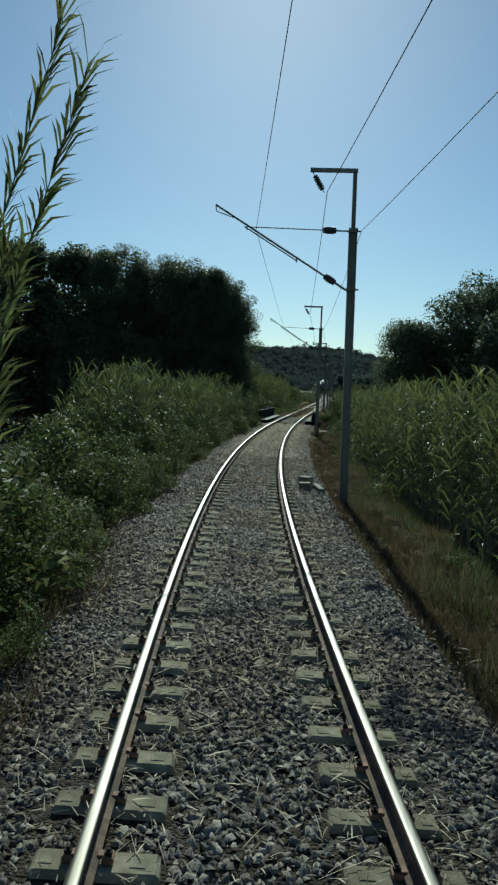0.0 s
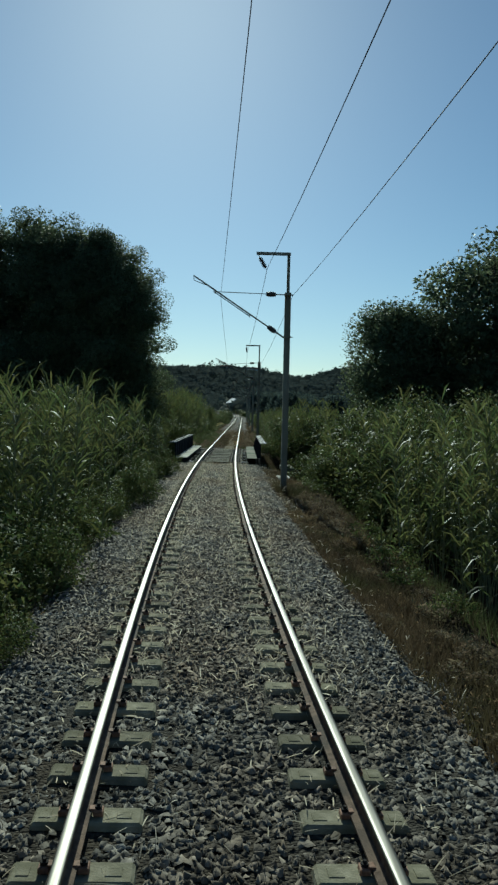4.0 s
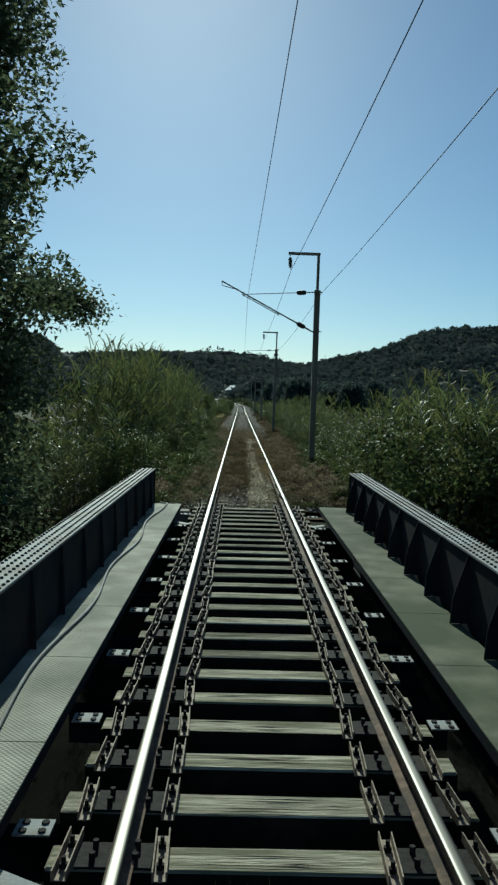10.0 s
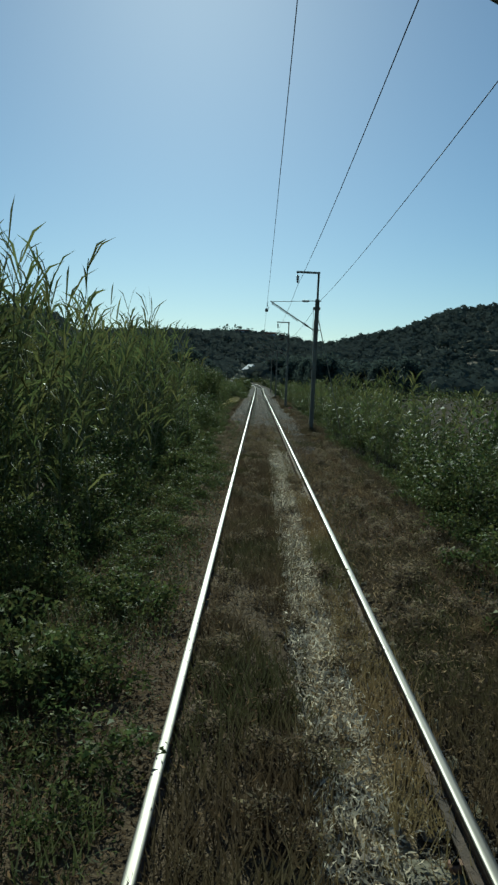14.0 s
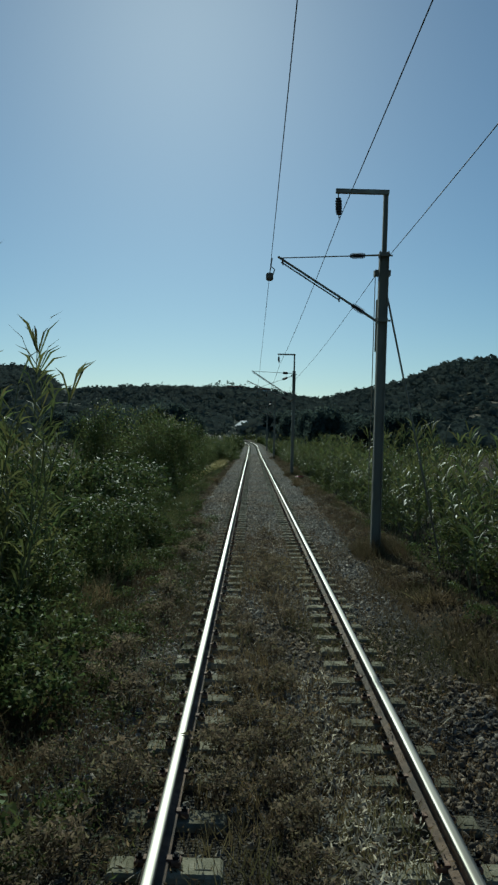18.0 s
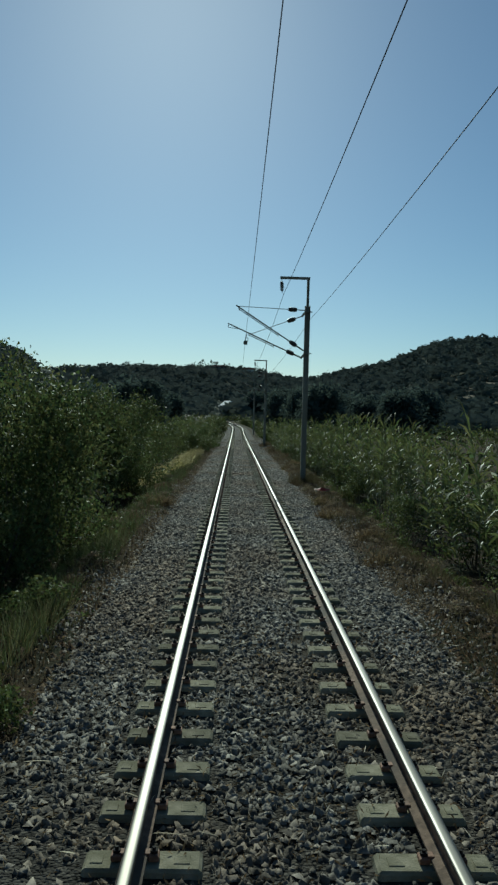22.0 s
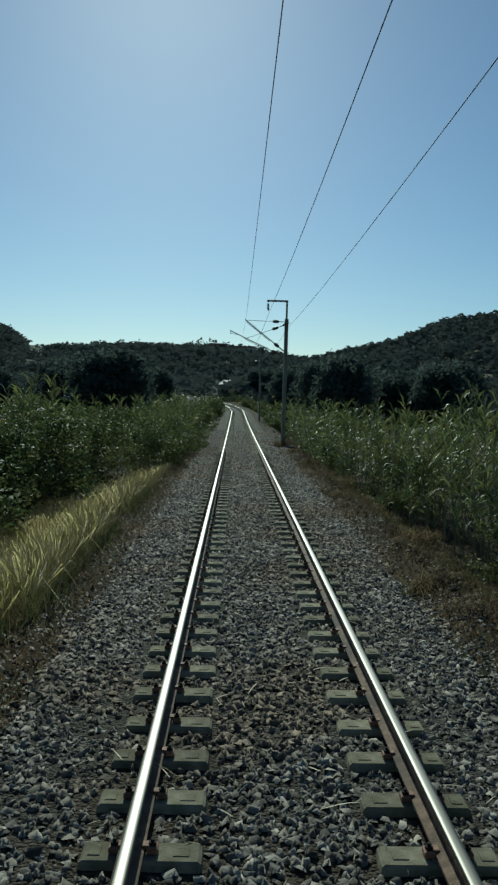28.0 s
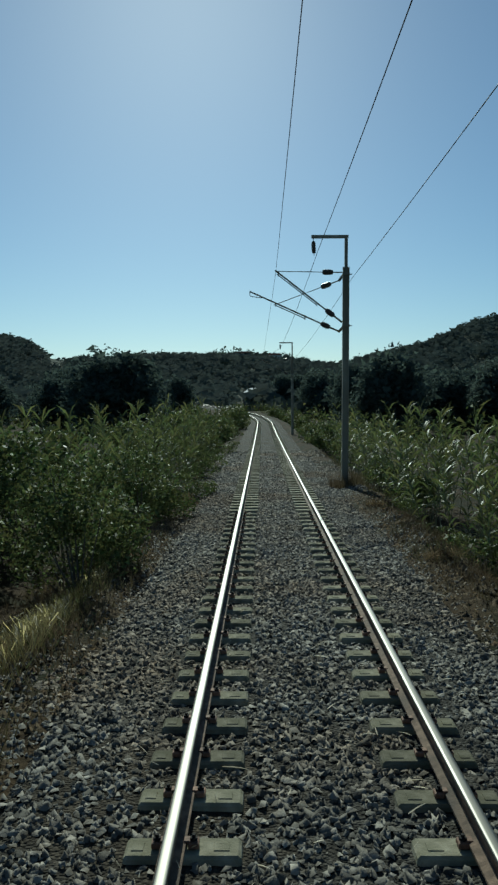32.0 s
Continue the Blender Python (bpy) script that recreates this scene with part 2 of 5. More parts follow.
# ---- building helpers ----
def pebbled(m, size):
    """Gives a material the cells and joints of packed stones, with relief."""
    t = m.node_tree
    n, l = t.nodes, t.links
    b = n["Principled BSDF"]
    co = n.new("ShaderNodeTexCoord")
    vo = n.new("ShaderNodeTexVoronoi")
    vo.inputs["Scale"].default_value = 1 / size
    l.new(co.outputs["Object"], vo.inputs["Vector"])
    hs = n.new("ShaderNodeMix")
    hs.data_type, hs.blend_type = "RGBA", "MULTIPLY"
    hs.inputs[0].default_value = 1.0
    l.new(b.inputs["Base Color"].links[0].from_socket, hs.inputs[6])
    ra = n.new("ShaderNodeMapRange")
    sp = n.new("ShaderNodeSeparateColor")
    l.new(vo.outputs["Color"], sp.inputs[0])
    l.new(sp.outputs[0], ra.inputs["Value"])
    ra.inputs["To Min"].default_value, ra.inputs["To Max"].default_value = 0.5, 1.45
    cb = n.new("ShaderNodeCombineColor")
    for k in range(3):
        l.new(ra.outputs[0], cb.inputs[k])
    l.new(cb.outputs[0], hs.inputs[7])
    l.new(hs.outputs[2], b.inputs["Base Color"])
    bp = n.new("ShaderNodeBump")
    bp.invert = True
    bp.inputs["Strength"].default_value, bp.inputs["Distance"].default_value = 0.7, 0.03
    l.new(vo.outputs["Distance"], bp.inputs["Height"])
    l.new(bp.outputs[0], b.inputs["Normal"])


def chequered(m, size):
    """Raised lozenges in a slanting grid, as on tread plate."""
    n, l = m.node_tree.nodes, m.node_tree.links
    b = n["Principled BSDF"]
    co = n.new("ShaderNodeTexCoord")
    mp = n.new("ShaderNodeMapping")
    mp.inputs["Rotation"].default_value[2] = 0.785
    vo = n.new("ShaderNodeTexVoronoi")
    vo.inputs["Scale"].default_value, vo.inputs["Randomness"].default_value = 1 / size, 0.0
    l.new(co.outputs["Object"], mp.inputs["Vector"])
    l.new(mp.outputs[0], vo.inputs["Vector"])
    bp = n.new("ShaderNodeBump")
    bp.invert = True
    bp.inputs["Strength"].default_value, bp.inputs["Distance"].default_value = 0.8, 0.012
    l.new(vo.outputs["Distance"], bp.inputs["Height"])
    l.new(bp.outputs[0], b.inputs["Normal"])


chequered(PLATE, 0.029)


def mesh_of(name, verts, faces, mat):
    me = bpy.data.meshes.new(name)
    me.from_pydata([tuple(v) for v in verts], [], [tuple(f) for f in faces])
    me.materials.append(mat)
    me.update()
    return me


def soup(name, verts, loops, size, mat, smooth=False, normals=None):
    """A mesh of many faces, all with the same number of corners, from arrays."""
    verts, loops = np.asarray(verts, dtype=np.float32).reshape(-1, 3), np.asarray(loops, dtype=np.int32).ravel()
    me = bpy.data.meshes.new(name)
    me.vertices.add(len(verts))
    me.vertices.foreach_set("co", verts.ravel())
    me.loops.add(len(loops))
    me.loops.foreach_set("vertex_index", loops)
    k = len(loops) // size
    me.polygons.add(k)
    me.polygons.foreach_set("loop_start", np.arange(k, dtype=np.int32) * size)
    me.polygons.foreach_set("loop_total", np.full(k, size, dtype=np.int32))
    if smooth:
        me.polygons.foreach_set("use_smooth", np.ones(k, dtype=bool))
    me.update(calc_edges=True)
    me.materials.append(mat)
    if normals is not None:
        me.polygons.foreach_set("use_smooth", np.ones(k, dtype=bool))
        me.normals_split_custom_set_from_vertices(np.asarray(normals, dtype=np.float32).reshape(-1, 3))
    return me


def finish(bm, name, mat, smooth=False):
    bmesh.ops.recalc_face_normals(bm, faces=bm.faces[:])
    me = bpy.data.meshes.new(name)
    bm.to_mesh(me)
    bm.free()
    me.materials.append(mat)
    if smooth:
        for poly in me.polygons:
            poly.use_smooth = True
    return me


def part(name, me, parent, label="", m=None):
    ob = new(name, me)
    ob.parent = parent
    if m is not None:
        ob.matrix_basis = m
    return tagged(ob, label)


def box(bm, lo, hi, bevel=0.0, m=None):
    r = bmesh.ops.create_cube(bm, size=1.0)
    vs = r["verts"]
    for v in vs:
        v.co = Vector([lo[i] + (v.co[i] + 0.5) * (hi[i] - lo[i]) for i in range(3)])
        if m is not None:
            v.co = m @ v.co
    if bevel:
        es = list({e for v in vs for e in v.link_edges})
        bmesh.ops.bevel(bm, geom=es, offset=bevel, segments=1, affect="EDGES")
    return bm


def rod(bm, a, b, r, n=8, r2=None, caps=True):
    a, b = Vector(a), Vector(b)
    d = b - a
    m = Matrix.Translation((a + b) / 2) @ d.to_track_quat("Z", "Y").to_matrix().to_4x4()
    bmesh.ops.create_cone(bm, cap_ends=caps, segments=n, radius1=r, radius2=r if r2 is None else r2, depth=d.length, matrix=m)
    return bm


def tube(bm, pts, r, n=6):
    for a, b in zip(pts, pts[1:]):
        rod(bm, a, b, r, n)
    return bm


def pipe(name, pts, r, n, mat):
    """One unbroken round cord along the points."""
    pts = [Vector(p) for p in pts]
    v, f = [], []
    for i, p in enumerate(pts):
        d = (pts[min(i + 1, len(pts) - 1)] - pts[max(i - 1, 0)]).normalized()
        q = d.to_track_quat("Z", "Y").to_matrix()
        v += [p + q @ Vector((math.cos(6.28319 * j / n) * r, math.sin(6.28319 * j / n) * r, 0)) for j in range(n)]
    for i in range(len(pts) - 1):
        f += [(i * n + j, i * n + (j + 1) % n, (i + 1) * n + (j + 1) % n, (i + 1) * n + j) for j in range(n)]
    f += [tuple(range(n - 1, -1, -1)), tuple(range((len(pts) - 1) * n, len(pts) * n))]
    me = mesh_of(name, v, f, mat)
    for poly in me.polygons:
        poly.use_smooth = True
    return me


def bm_new():
    return bmesh.new()


# ---- the line: straight past the bridge, a long easement bending from it back to the start, a left bend far off ----
Y0, EASE, CANT = 98.836, 2.338e-5, 0.12035 / 210.2


def line(s):
    """x, y, z, heading and cant of the track's middle at s metres along it."""
    s = np.asarray(s, dtype=float)
    u, v = np.maximum(Y0 - s, 0), np.maximum(s - 290, 0)
    x = EASE * u ** 3 / 3 - EASE ** 3 * u ** 7 / 42 - v ** 2 / 900
    y = np.where(s < Y0, Y0 - u + EASE ** 2 * u ** 5 / 10, s - v ** 3 / 1.2e6)
    z = 9e-5 * np.maximum(s - 215, 0) ** 2
    return x, y, z, EASE * u ** 2 + v / 450, CANT * u


def on_line(s, d, z):
    x, y, z0, th, c = line(s)
    d, z = np.asarray(d, dtype=float), np.asarray(z, dtype=float)
    lx, lz = d * np.cos(c) + z * np.sin(c), z * np.cos(c) - d * np.sin(c)
    return np.stack(np.broadcast_arrays(x + lx * np.cos(th), y + lx * np.sin(th), z0 + lz), -1)


def line_pose(s):
    x, y, z, th, c = [float(k) for k in line(s)]
    return Matrix.Translation((x, y, z)) @ Matrix.Rotation(th, 4, "Z") @ Matrix.Rotation(c, 4, "Y")


def sweep(name, profile, s0, s1, step, mat, closed=True):
    ss = np.linspace(s0, s1, int((s1 - s0) / step) + 1)
    pr = np.array(profile)
    k = len(pr)
    v = np.concatenate([on_line(np.full(k, s), pr[:, 0], pr[:, 1]) for s in ss])
    f = []
    for i in range(len(ss) - 1):
        for j in range(k if closed else k - 1):
            a, b = i * k + j, i * k + (j + 1) % k
            f.append((a, b, b + k, a + k))
    if closed:
        f += [tuple(range(k - 1, -1, -1)), tuple(range((len(ss) - 1) * k, len(ss) * k))]
    return mesh_of(name, v, f, mat)


BR0, BR1 = 80.0, 93.6


def smooth01(x):
    x = np.clip(x, 0, 1)
    return x * x * (3 - 2 * x)


# ---- ground: one sheet to the horizon, with the embankment, the stream bed and the hills ----
RIDGE_AZ = [-180, -120, -60, -32, -22, -17, -15, -13.4, -10, -7, -3, 0, 4.6, 8, 10.2, 12.2, 14, 17, 25, 40, 70, 120, 180]
RIDGE_EL = [2.72, 2.72, 3.72, 4.72, 5.02, 4.72, 4.12, 2.82, 3.12, 3.42, 3.42, 3.42, 2.82, 3.42, 3.72, 4.42, 5.12, 5.52, 6.32, 5.22, 3.72, 2.72, 2.72]


def ground_z(x, y):
    x, y = np.asarray(x, dtype=float), np.asarray(y, dtype=float)
    cx, cy, cz, th, ct = line(np.clip(y, -30, 400))
    d = x - cx
    a = np.abs(d)
    past = smooth01((y - 92) / 8)
    edge = np.where(d > 0, -0.55 + 0.43 * past, -0.50 + 0.28 * past)
    low = np.where(d > 0, -1.5, -1.35)
    shelf = np.where(d > 0, 0.8 * (1 - smooth01((y - 70) / 8)), 0.0)
    z = np.where(a < 1.7, -0.38, np.where(a < 2.7 + shelf, -0.38 + (edge + 0.38) * np.minimum(a - 1.7, 1), np.where(a < 4.6 + shelf, edge + (low - edge) * smooth01((a - 2.7 - shelf) / 1.9), low)))
    wob = 0.12 * np.sin(x * 0.9 + 1.3 * np.sin(y * 0.31)) * np.sin(y * 0.53 + 0.8 * np.sin(x * 0.4)) + 0.05 * np.sin(3.1 * x + y) * np.sin(2.3 * y)
    z = z + wob * smooth01((a - 2.0) / 2.0)
    bank = np.minimum(y - (BR0 + 0.2), (BR1 - 0.2) - y)
    dig = np.where(a < 3.2, smooth01(bank / 0.3), smooth01((bank + 2.5) / 4.5))
    z = z - dig * 3.0 * (0.8 + 0.2 * np.cos(x * 0.2))
    z = z + cz * (1 - smooth01((a - 20) / 60))
    r = np.hypot(x, y - 130)
    az = np.degrees(np.arctan2(x, y - 130))
    el = np.interp(az, RIDGE_AZ, RIDGE_EL)
    rise = smooth01((r - 330) / 470)
    lump = 1 + 0.12 * np.sin(x * 0.021 + y * 0.013) * np.sin(y * 0.017) * (r < 760)
    z = z + rise * np.tan(np.radians(el)) * 760 * lump - 25 * smooth01((r - 850) / 500)
    return z


def axis(bits):
    return np.unique(np.concatenate([np.arange(a, b, c) for a, b, c in bits]).round(3))


gx = axis([(-1700, -400, 130), (-400, -60, 28), (-60, -12, 3), (-12, 12.01, 0.5), (15, 60, 3), (60, 400, 28), (400, 1701, 130)])
gy = axis([(-1500, -300, 200), (-300, -40, 40), (-40, 76, 1.2), (76, 98, 0.4), (98, 240, 1.2), (240, 400, 4), (400, 900, 20), (900, 1801, 90)])
X, Y = np.meshgrid(gx, gy)
nx, ny = len(gx), len(gy)
idx = np.arange(nx * ny).reshape(ny, nx)
quads = np.stack([idx[:-1, :-1], idx[:-1, 1:], idx[1:, 1:], idx[1:, :-1]], -1).reshape(-1, 4)
ground = new("ground", soup("ground", np.stack([X, Y, ground_z(X, Y)], -1), quads, 4, SOIL, True))
ground.data.materials.append(HILL)
qx, qy = X.ravel()[quads].mean(1), Y.ravel()[quads].mean(1)
ground.data.polygons.foreach_set("material_index", (np.hypot(qx, qy - 130) > 290).astype(np.int32))
tagged(ground, "dry earth and scrub with a railway bank and far hills", "ground", kind="structure")

# stream bed sheet under the bridge, its near-black colour standing in for shade
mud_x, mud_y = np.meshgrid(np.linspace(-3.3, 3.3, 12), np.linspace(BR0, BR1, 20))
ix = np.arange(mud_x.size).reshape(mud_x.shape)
mud = soup("stream_bed", np.stack([mud_x, mud_y, -2.9 + 0.12 * np.sin(mud_x * 2) * np.sin(mud_y * 1.3)], -1), np.stack([ix[:-1, :-1], ix[:-1, 1:], ix[1:, 1:], ix[1:, :-1]], -1), 4, SHADE_MUD, True)
tagged(new("stream_bed", mud), "stream bed mud under the bridge, near-black to stand for its shade", "stream bed", kind="structure")

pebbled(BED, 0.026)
# ballast bed, with a crowned top and sloping shoulders
DK0, DK1 = BR0 + 0.5, BR1 + 1.5
BEDS = ((-25, DK0), (DK1, 420))
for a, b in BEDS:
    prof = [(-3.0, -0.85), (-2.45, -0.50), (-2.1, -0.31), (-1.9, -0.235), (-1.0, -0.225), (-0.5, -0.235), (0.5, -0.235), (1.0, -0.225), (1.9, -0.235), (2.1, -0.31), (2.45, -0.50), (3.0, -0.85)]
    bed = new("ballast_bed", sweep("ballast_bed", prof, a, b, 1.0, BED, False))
    tagged(bed, "grey crushed stone bed under the track, darkened with gap shade", "ballast", kind="structure")

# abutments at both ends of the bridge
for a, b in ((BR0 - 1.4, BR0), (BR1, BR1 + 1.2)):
    ob = new("abutment", finish(box(bm_new(), (-2.75, a, -4.6), (2.75, b, -0.42), 0.04), "abutment", CONC_SHADE))
    tagged(ob, "weathered concrete bridge abutment, darkened for the shade below deck", "abutment", kind="structure")
    if a > 85:
        part("sill", finish(box(bm_new(), (-2.7, a + 0.4, -0.44), (-1.32, a + 0.76, -0.13), 0.02), "sill", CONC_OLD), ob, "pale worn concrete sill")

# ---- rails ----
HEAD = [(-0.036, -0.014), (-0.0335, -0.006), (-0.027, -0.002), (-0.012, -0.0004), (0.012, -0.0004), (0.027, -0.002), (0.0335, -0.006), (0.036, -0.014), (0.035, -0.018), (-0.035, -0.018)]
WEB = [(-0.034, -0.0165), (0.034, -0.0165), (0.033, -0.045), (0.009, -0.058), (0.009, -0.125), (0.070, -0.145), (0.070, -0.16), (-0.070, -0.16), (-0.070, -0.145), (-0.009, -0.125), (-0.009, -0.058), (-0.033, -0.045)]
for side in (-0.869, 0.869):
    ob = new("rail", sweep("rail", [(p[0] + side, p[1]) for p in WEB], -25, 420, 1.0, RUST))
    tagged(ob, "long rusty steel rail with a polished running top", "rail", "rails of the track")
    top = part("running_surface", sweep("running_surface", [(p[0] + side, p[1]) for p in HEAD], -25, 420, 1.0, RAILTOP), ob, "polished bright steel")
    top.data.polygons.foreach_set("use_smooth", np.ones(len(top.data.polygons), dtype=bool))

# bolted joints in both rails past the bridge
for at, side in ((99.4, 0.869), (96.95, 0.869), (98.0, -0.869)):
    joint = new("rail_joint")
    tagged(joint, "rusty bolted fishplate joint on the rail", "rail joint", "rail joints")
    joint.matrix_basis = line_pose(at)
    for sx in (-1, 1):
        lo, hi = sorted((side + sx * 0.010, side + sx * 0.040))
        p = part("fishplate", finish(box(bm_new(), (lo, -0.3, -0.125), (hi, 0.3, -0.05), 0.006), "fishplate", RUST), joint)
        for yy in (-0.22, -0.08, 0.08, 0.22):
            part("bolt", finish(rod(bm_new(), (side + sx * 0.03, yy, -0.088), (side + sx * 0.065, yy, -0.088), 0.018, 6), "bolt", BLACK), p)
    part("end_gap", finish(box(bm_new(), (side - 0.036, -0.008, -0.02), (side + 0.036, 0.008, 0.0012)), "end_gap", BLACK), joint, "dark gap between rail ends")

# ---- sleepers: twin concrete blocks with red-brown clips ----
def block_mesh():
    bm = bm_new()
    box(bm, (-0.31, -0.125, -0.36), (0.40, 0.125, -0.172), 0.018)
    for v in bm.verts:
        if v.co.z > -0.2:
            v.co.y *= 0.84
            if abs(v.co.x) > 0.2:
                v.co.z -= 0.008
                v.co.x -= math.copysign(0.022, v.co.x)
    for cx, hx, hy in ((-0.215, 0.035, 0.045), (0.265, 0.045, 0.045)):
        box(bm, (cx - hx, -hy, -0.182), (cx + hx, hy, -0.1755), 0.002)
    return finish(bm, "concrete_block", CONCRETE)


def clip_mesh():
    bm = bm_new()
    box(bm, (0.074, -0.042, -0.175), (0.135, 0.042, -0.140), 0.006)
    box(bm, (0.048, -0.03, -0.150), (0.09, 0.03, -0.131), 0.004)
    return finish(bm, "clip", CLIP)


def bolt_mesh():
    bm = bm_new()
    rod(bm, (0.105, 0, -0.14), (0.105, 0, -0.105), 0.012, 6)
    rod(bm, (0.105, 0, -0.137), (0.105, 0, -0.122), 0.024, 6)
    return finish(bm, "bolt", BLACK)




SL = [block_mesh(), clip_mesh(), bolt_mesh()]


def sleeper():
    e = new("sleeper")
    tagged(e, "olive-grey concrete twin-block sleeper bedded in ballast", "sleeper", "sleepers under the rails")
    for side in (-1, 1):
        m = Matrix.Translation((side * 0.869, 0, 0)) @ (Matrix.Identity(4) if side < 0 else Matrix.Rotation(math.pi, 4, "Z"))
        b = part("concrete_block", SL[0], e, m=m)
        for q in (0, 1):
            k = part("clip", SL[1], b, "red-brown rail clip", Matrix.Rotation(q * math.pi, 4, "Z"))
            part("bolt", SL[2], b, "black bolt", Matrix.Rotation(q * math.pi, 4, "Z"))
    return e


STEP_A, STEP_B = 0.6013, 0.6
S_A = np.arange(21.1935 - 9 * STEP_A, BR0 + 0.35, STEP_A)
S_A = S_A[S_A > 16]
S_B = np.arange(154.147 - 110 * STEP_B, 240, STEP_B)
S_B = S_B[S_B > DK1 + 0.2]
first = sleeper()
S_NEAR = np.concatenate([S_A, S_B[S_B < 212]])
first.matrix_basis = line_pose(S_NEAR[0])
for s in S_NEAR[1:]:
    jig = pose(random.uniform(-0.008, 0.008), random.uniform(-0.012, 0.012), random.uniform(-0.006, 0.004), 0, 0, random.uniform(-0.5, 0.5))
    if BR1 < s < 120.5:
        jig = jig @ Matrix.Translation((0, 0, -0.02))
    copy_thing(first, line_pose(s) @ jig)
bm = bm_new()
for s in np.arange(S_B[S_B < 212][-1] + 0.6, 360, 0.6):
    for side in (-1, 1):
        m = line_pose(s) @ Matrix.Translation((side * 0.869, 0, 0))
        lo, hi = (-0.31, 0.40) if side < 0 else (-0.40, 0.31)
        box(bm, (lo, -0.11, -0.3), (hi, 0.11, -0.172), 0, m)
tagged(new("far_sleepers", finish(bm, "far_sleepers", CONCRETE)), "row of grey concrete sleepers running into the distance", "sleepers", kind="stuff")

# earth and dead grass that have buried the sleepers past the bridge
for d0, d1, high, mat, end in ((-2.5, 0.18, 0.20, EARTH, 129.5), (0.84, 2.5, 0.20, EARTH, 125.0), (-0.05, 0.74, 0.137, TRAIL, 125.5)):
    ss = np.linspace(BR1 + 1.0, end, 150)
    dd = np.linspace(d0, d1, 12)
    S, D = np.meshgrid(ss, dd, indexing="ij")
    fade = smooth01((S - (98.0 if mat is EARTH else BR1 + 1.0)) / 2.5) * smooth01((end - S) / 6) * smooth01((D - d0) / 0.4) * smooth01((d1 - D) / 0.35 + (0.4 if mat is TRAIL else 0))
    high = high + (0.045 * smooth01((S - 103) / 3) * smooth01((119 - S) / 3) if mat is TRAIL else 0.0) - (0.045 * smooth01((105 - S) / 2) if mat is TRAIL else 0.0)
    Z = -0.33 + fade * (high + 0.025 * np.sin(S * 2.3 + D * 3) * np.sin(D * 4.1 + S))
    ix = np.arange(S.size).reshape(S.shape)
    q = np.stack([ix[:-1, :-1], ix[1:, :-1], ix[1:, 1:], ix[:-1, 1:]], -1).reshape(-1, 4)
    ob = new("overgrown_earth" if mat is EARTH else "straw_trail", soup("overgrown_earth", on_line(S.ravel(), D.ravel(), Z.ravel()), q, 4, mat, True))
    tagged(ob, "brown earth and dead grass silting up the track" if mat is EARTH else "pale trampled straw and earth beside the rail", "earth", kind="structure")


# ---- steel bridge with an open timber deck ----
bridge = new("bridge")
tagged(bridge, "riveted steel railway bridge with open timber deck and plate parapets", "bridge")


def girder(x_in, x_out, sx, foot):
    """One parapet girder: dark web with stiffeners, pale riveted top flange."""
    bm = bm_new()
    xw = x_in - sx * 0.03
    lo, hi = sorted((xw - 0.008, xw + 0.008))
    box(bm, (lo, BR0, -1.0), (hi, BR1, 0.80))
    lo, hi = sorted((x_in, x_out))
    box(bm, (lo, BR0, -1.03), (hi, BR1, -1.0))
    for yy in (BR0 - 0.01, BR1):
        lo2, hi2 = sorted((xw, x_in))
        box(bm, (lo2, yy, -0.95), (hi2, yy + 0.012, 0.79))
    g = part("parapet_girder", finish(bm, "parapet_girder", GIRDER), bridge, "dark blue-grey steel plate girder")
    for y in np.arange(BR0 + 0.1, BR1 - 0.05, 1.154):
        b3 = bm_new()
        vs = [b3.verts.new(p) for p in ((xw, y, 0.78), (x_in, y, 0.78), (x_in + sx * foot, y, 0.35), (x_in + sx * foot * 1.15, y, 0.084), (xw, y, 0.084))]
        b3.faces.new(vs)
        r = bmesh.ops.extrude_face_region(b3, geom=b3.faces[:])
        bmesh.ops.translate(b3, verts=[v for v in r["geom"] if isinstance(v, bmesh.types.BMVert)], vec=(0, 0.014, 0))
        part("gusset", finish(b3, "gusset", GIRDER), g, "dark steel knee gusset")
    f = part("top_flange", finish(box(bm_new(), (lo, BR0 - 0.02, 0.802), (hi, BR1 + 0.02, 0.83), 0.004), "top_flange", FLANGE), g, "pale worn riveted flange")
    bm = bm_new()
    for k, xr in enumerate(np.linspace(lo + 0.035, hi - 0.035, 4)):
        for y in np.arange(BR0 + 0.05, BR1 - 0.03, 0.115):
            rod(bm, (xr, y, 0.829), (xr, y, 0.845), 0.019, 6, 0.011)
    tagged(part("riveting", finish(bm, "riveting", GIRDER), g, "rows of dark rivet heads"), kind="stuff")


girder(-2.03, -2.35, 1, 0.03)
girder(2.12, 2.44, -1, 0.14)

# main stringers under the rails, and cross beams
for sx in (-1, 1):
    bm = bm_new()
    box(bm, (sx * 0.869 - 0.15, BR0, -0.44), (sx * 0.869 + 0.15, BR1, -0.42))
    box(bm, (sx * 0.869 - 0.01, BR0, -1.1), (sx * 0.869 + 0.01, BR1, -0.44))
    box(bm, (sx * 0.869 - 0.15, BR0, -1.12), (sx * 0.869 + 0.15, BR1, -1.1))
    part("stringer", finish(bm, "stringer", GIRDER), bridge)
for y in np.linspace(BR0 + 0.3, BR1 - 0.3, 6):
    bm = bm_new()
    box(bm, (-2.1, y - 0.1, -1.2), (2.2, y + 0.1, -1.18))
    box(bm, (-2.1, y - 0.008, -1.6), (2.2, y + 0.008, -1.2))
    part("cross_beam", finish(bm, "cross_beam", GIRDER), bridge)

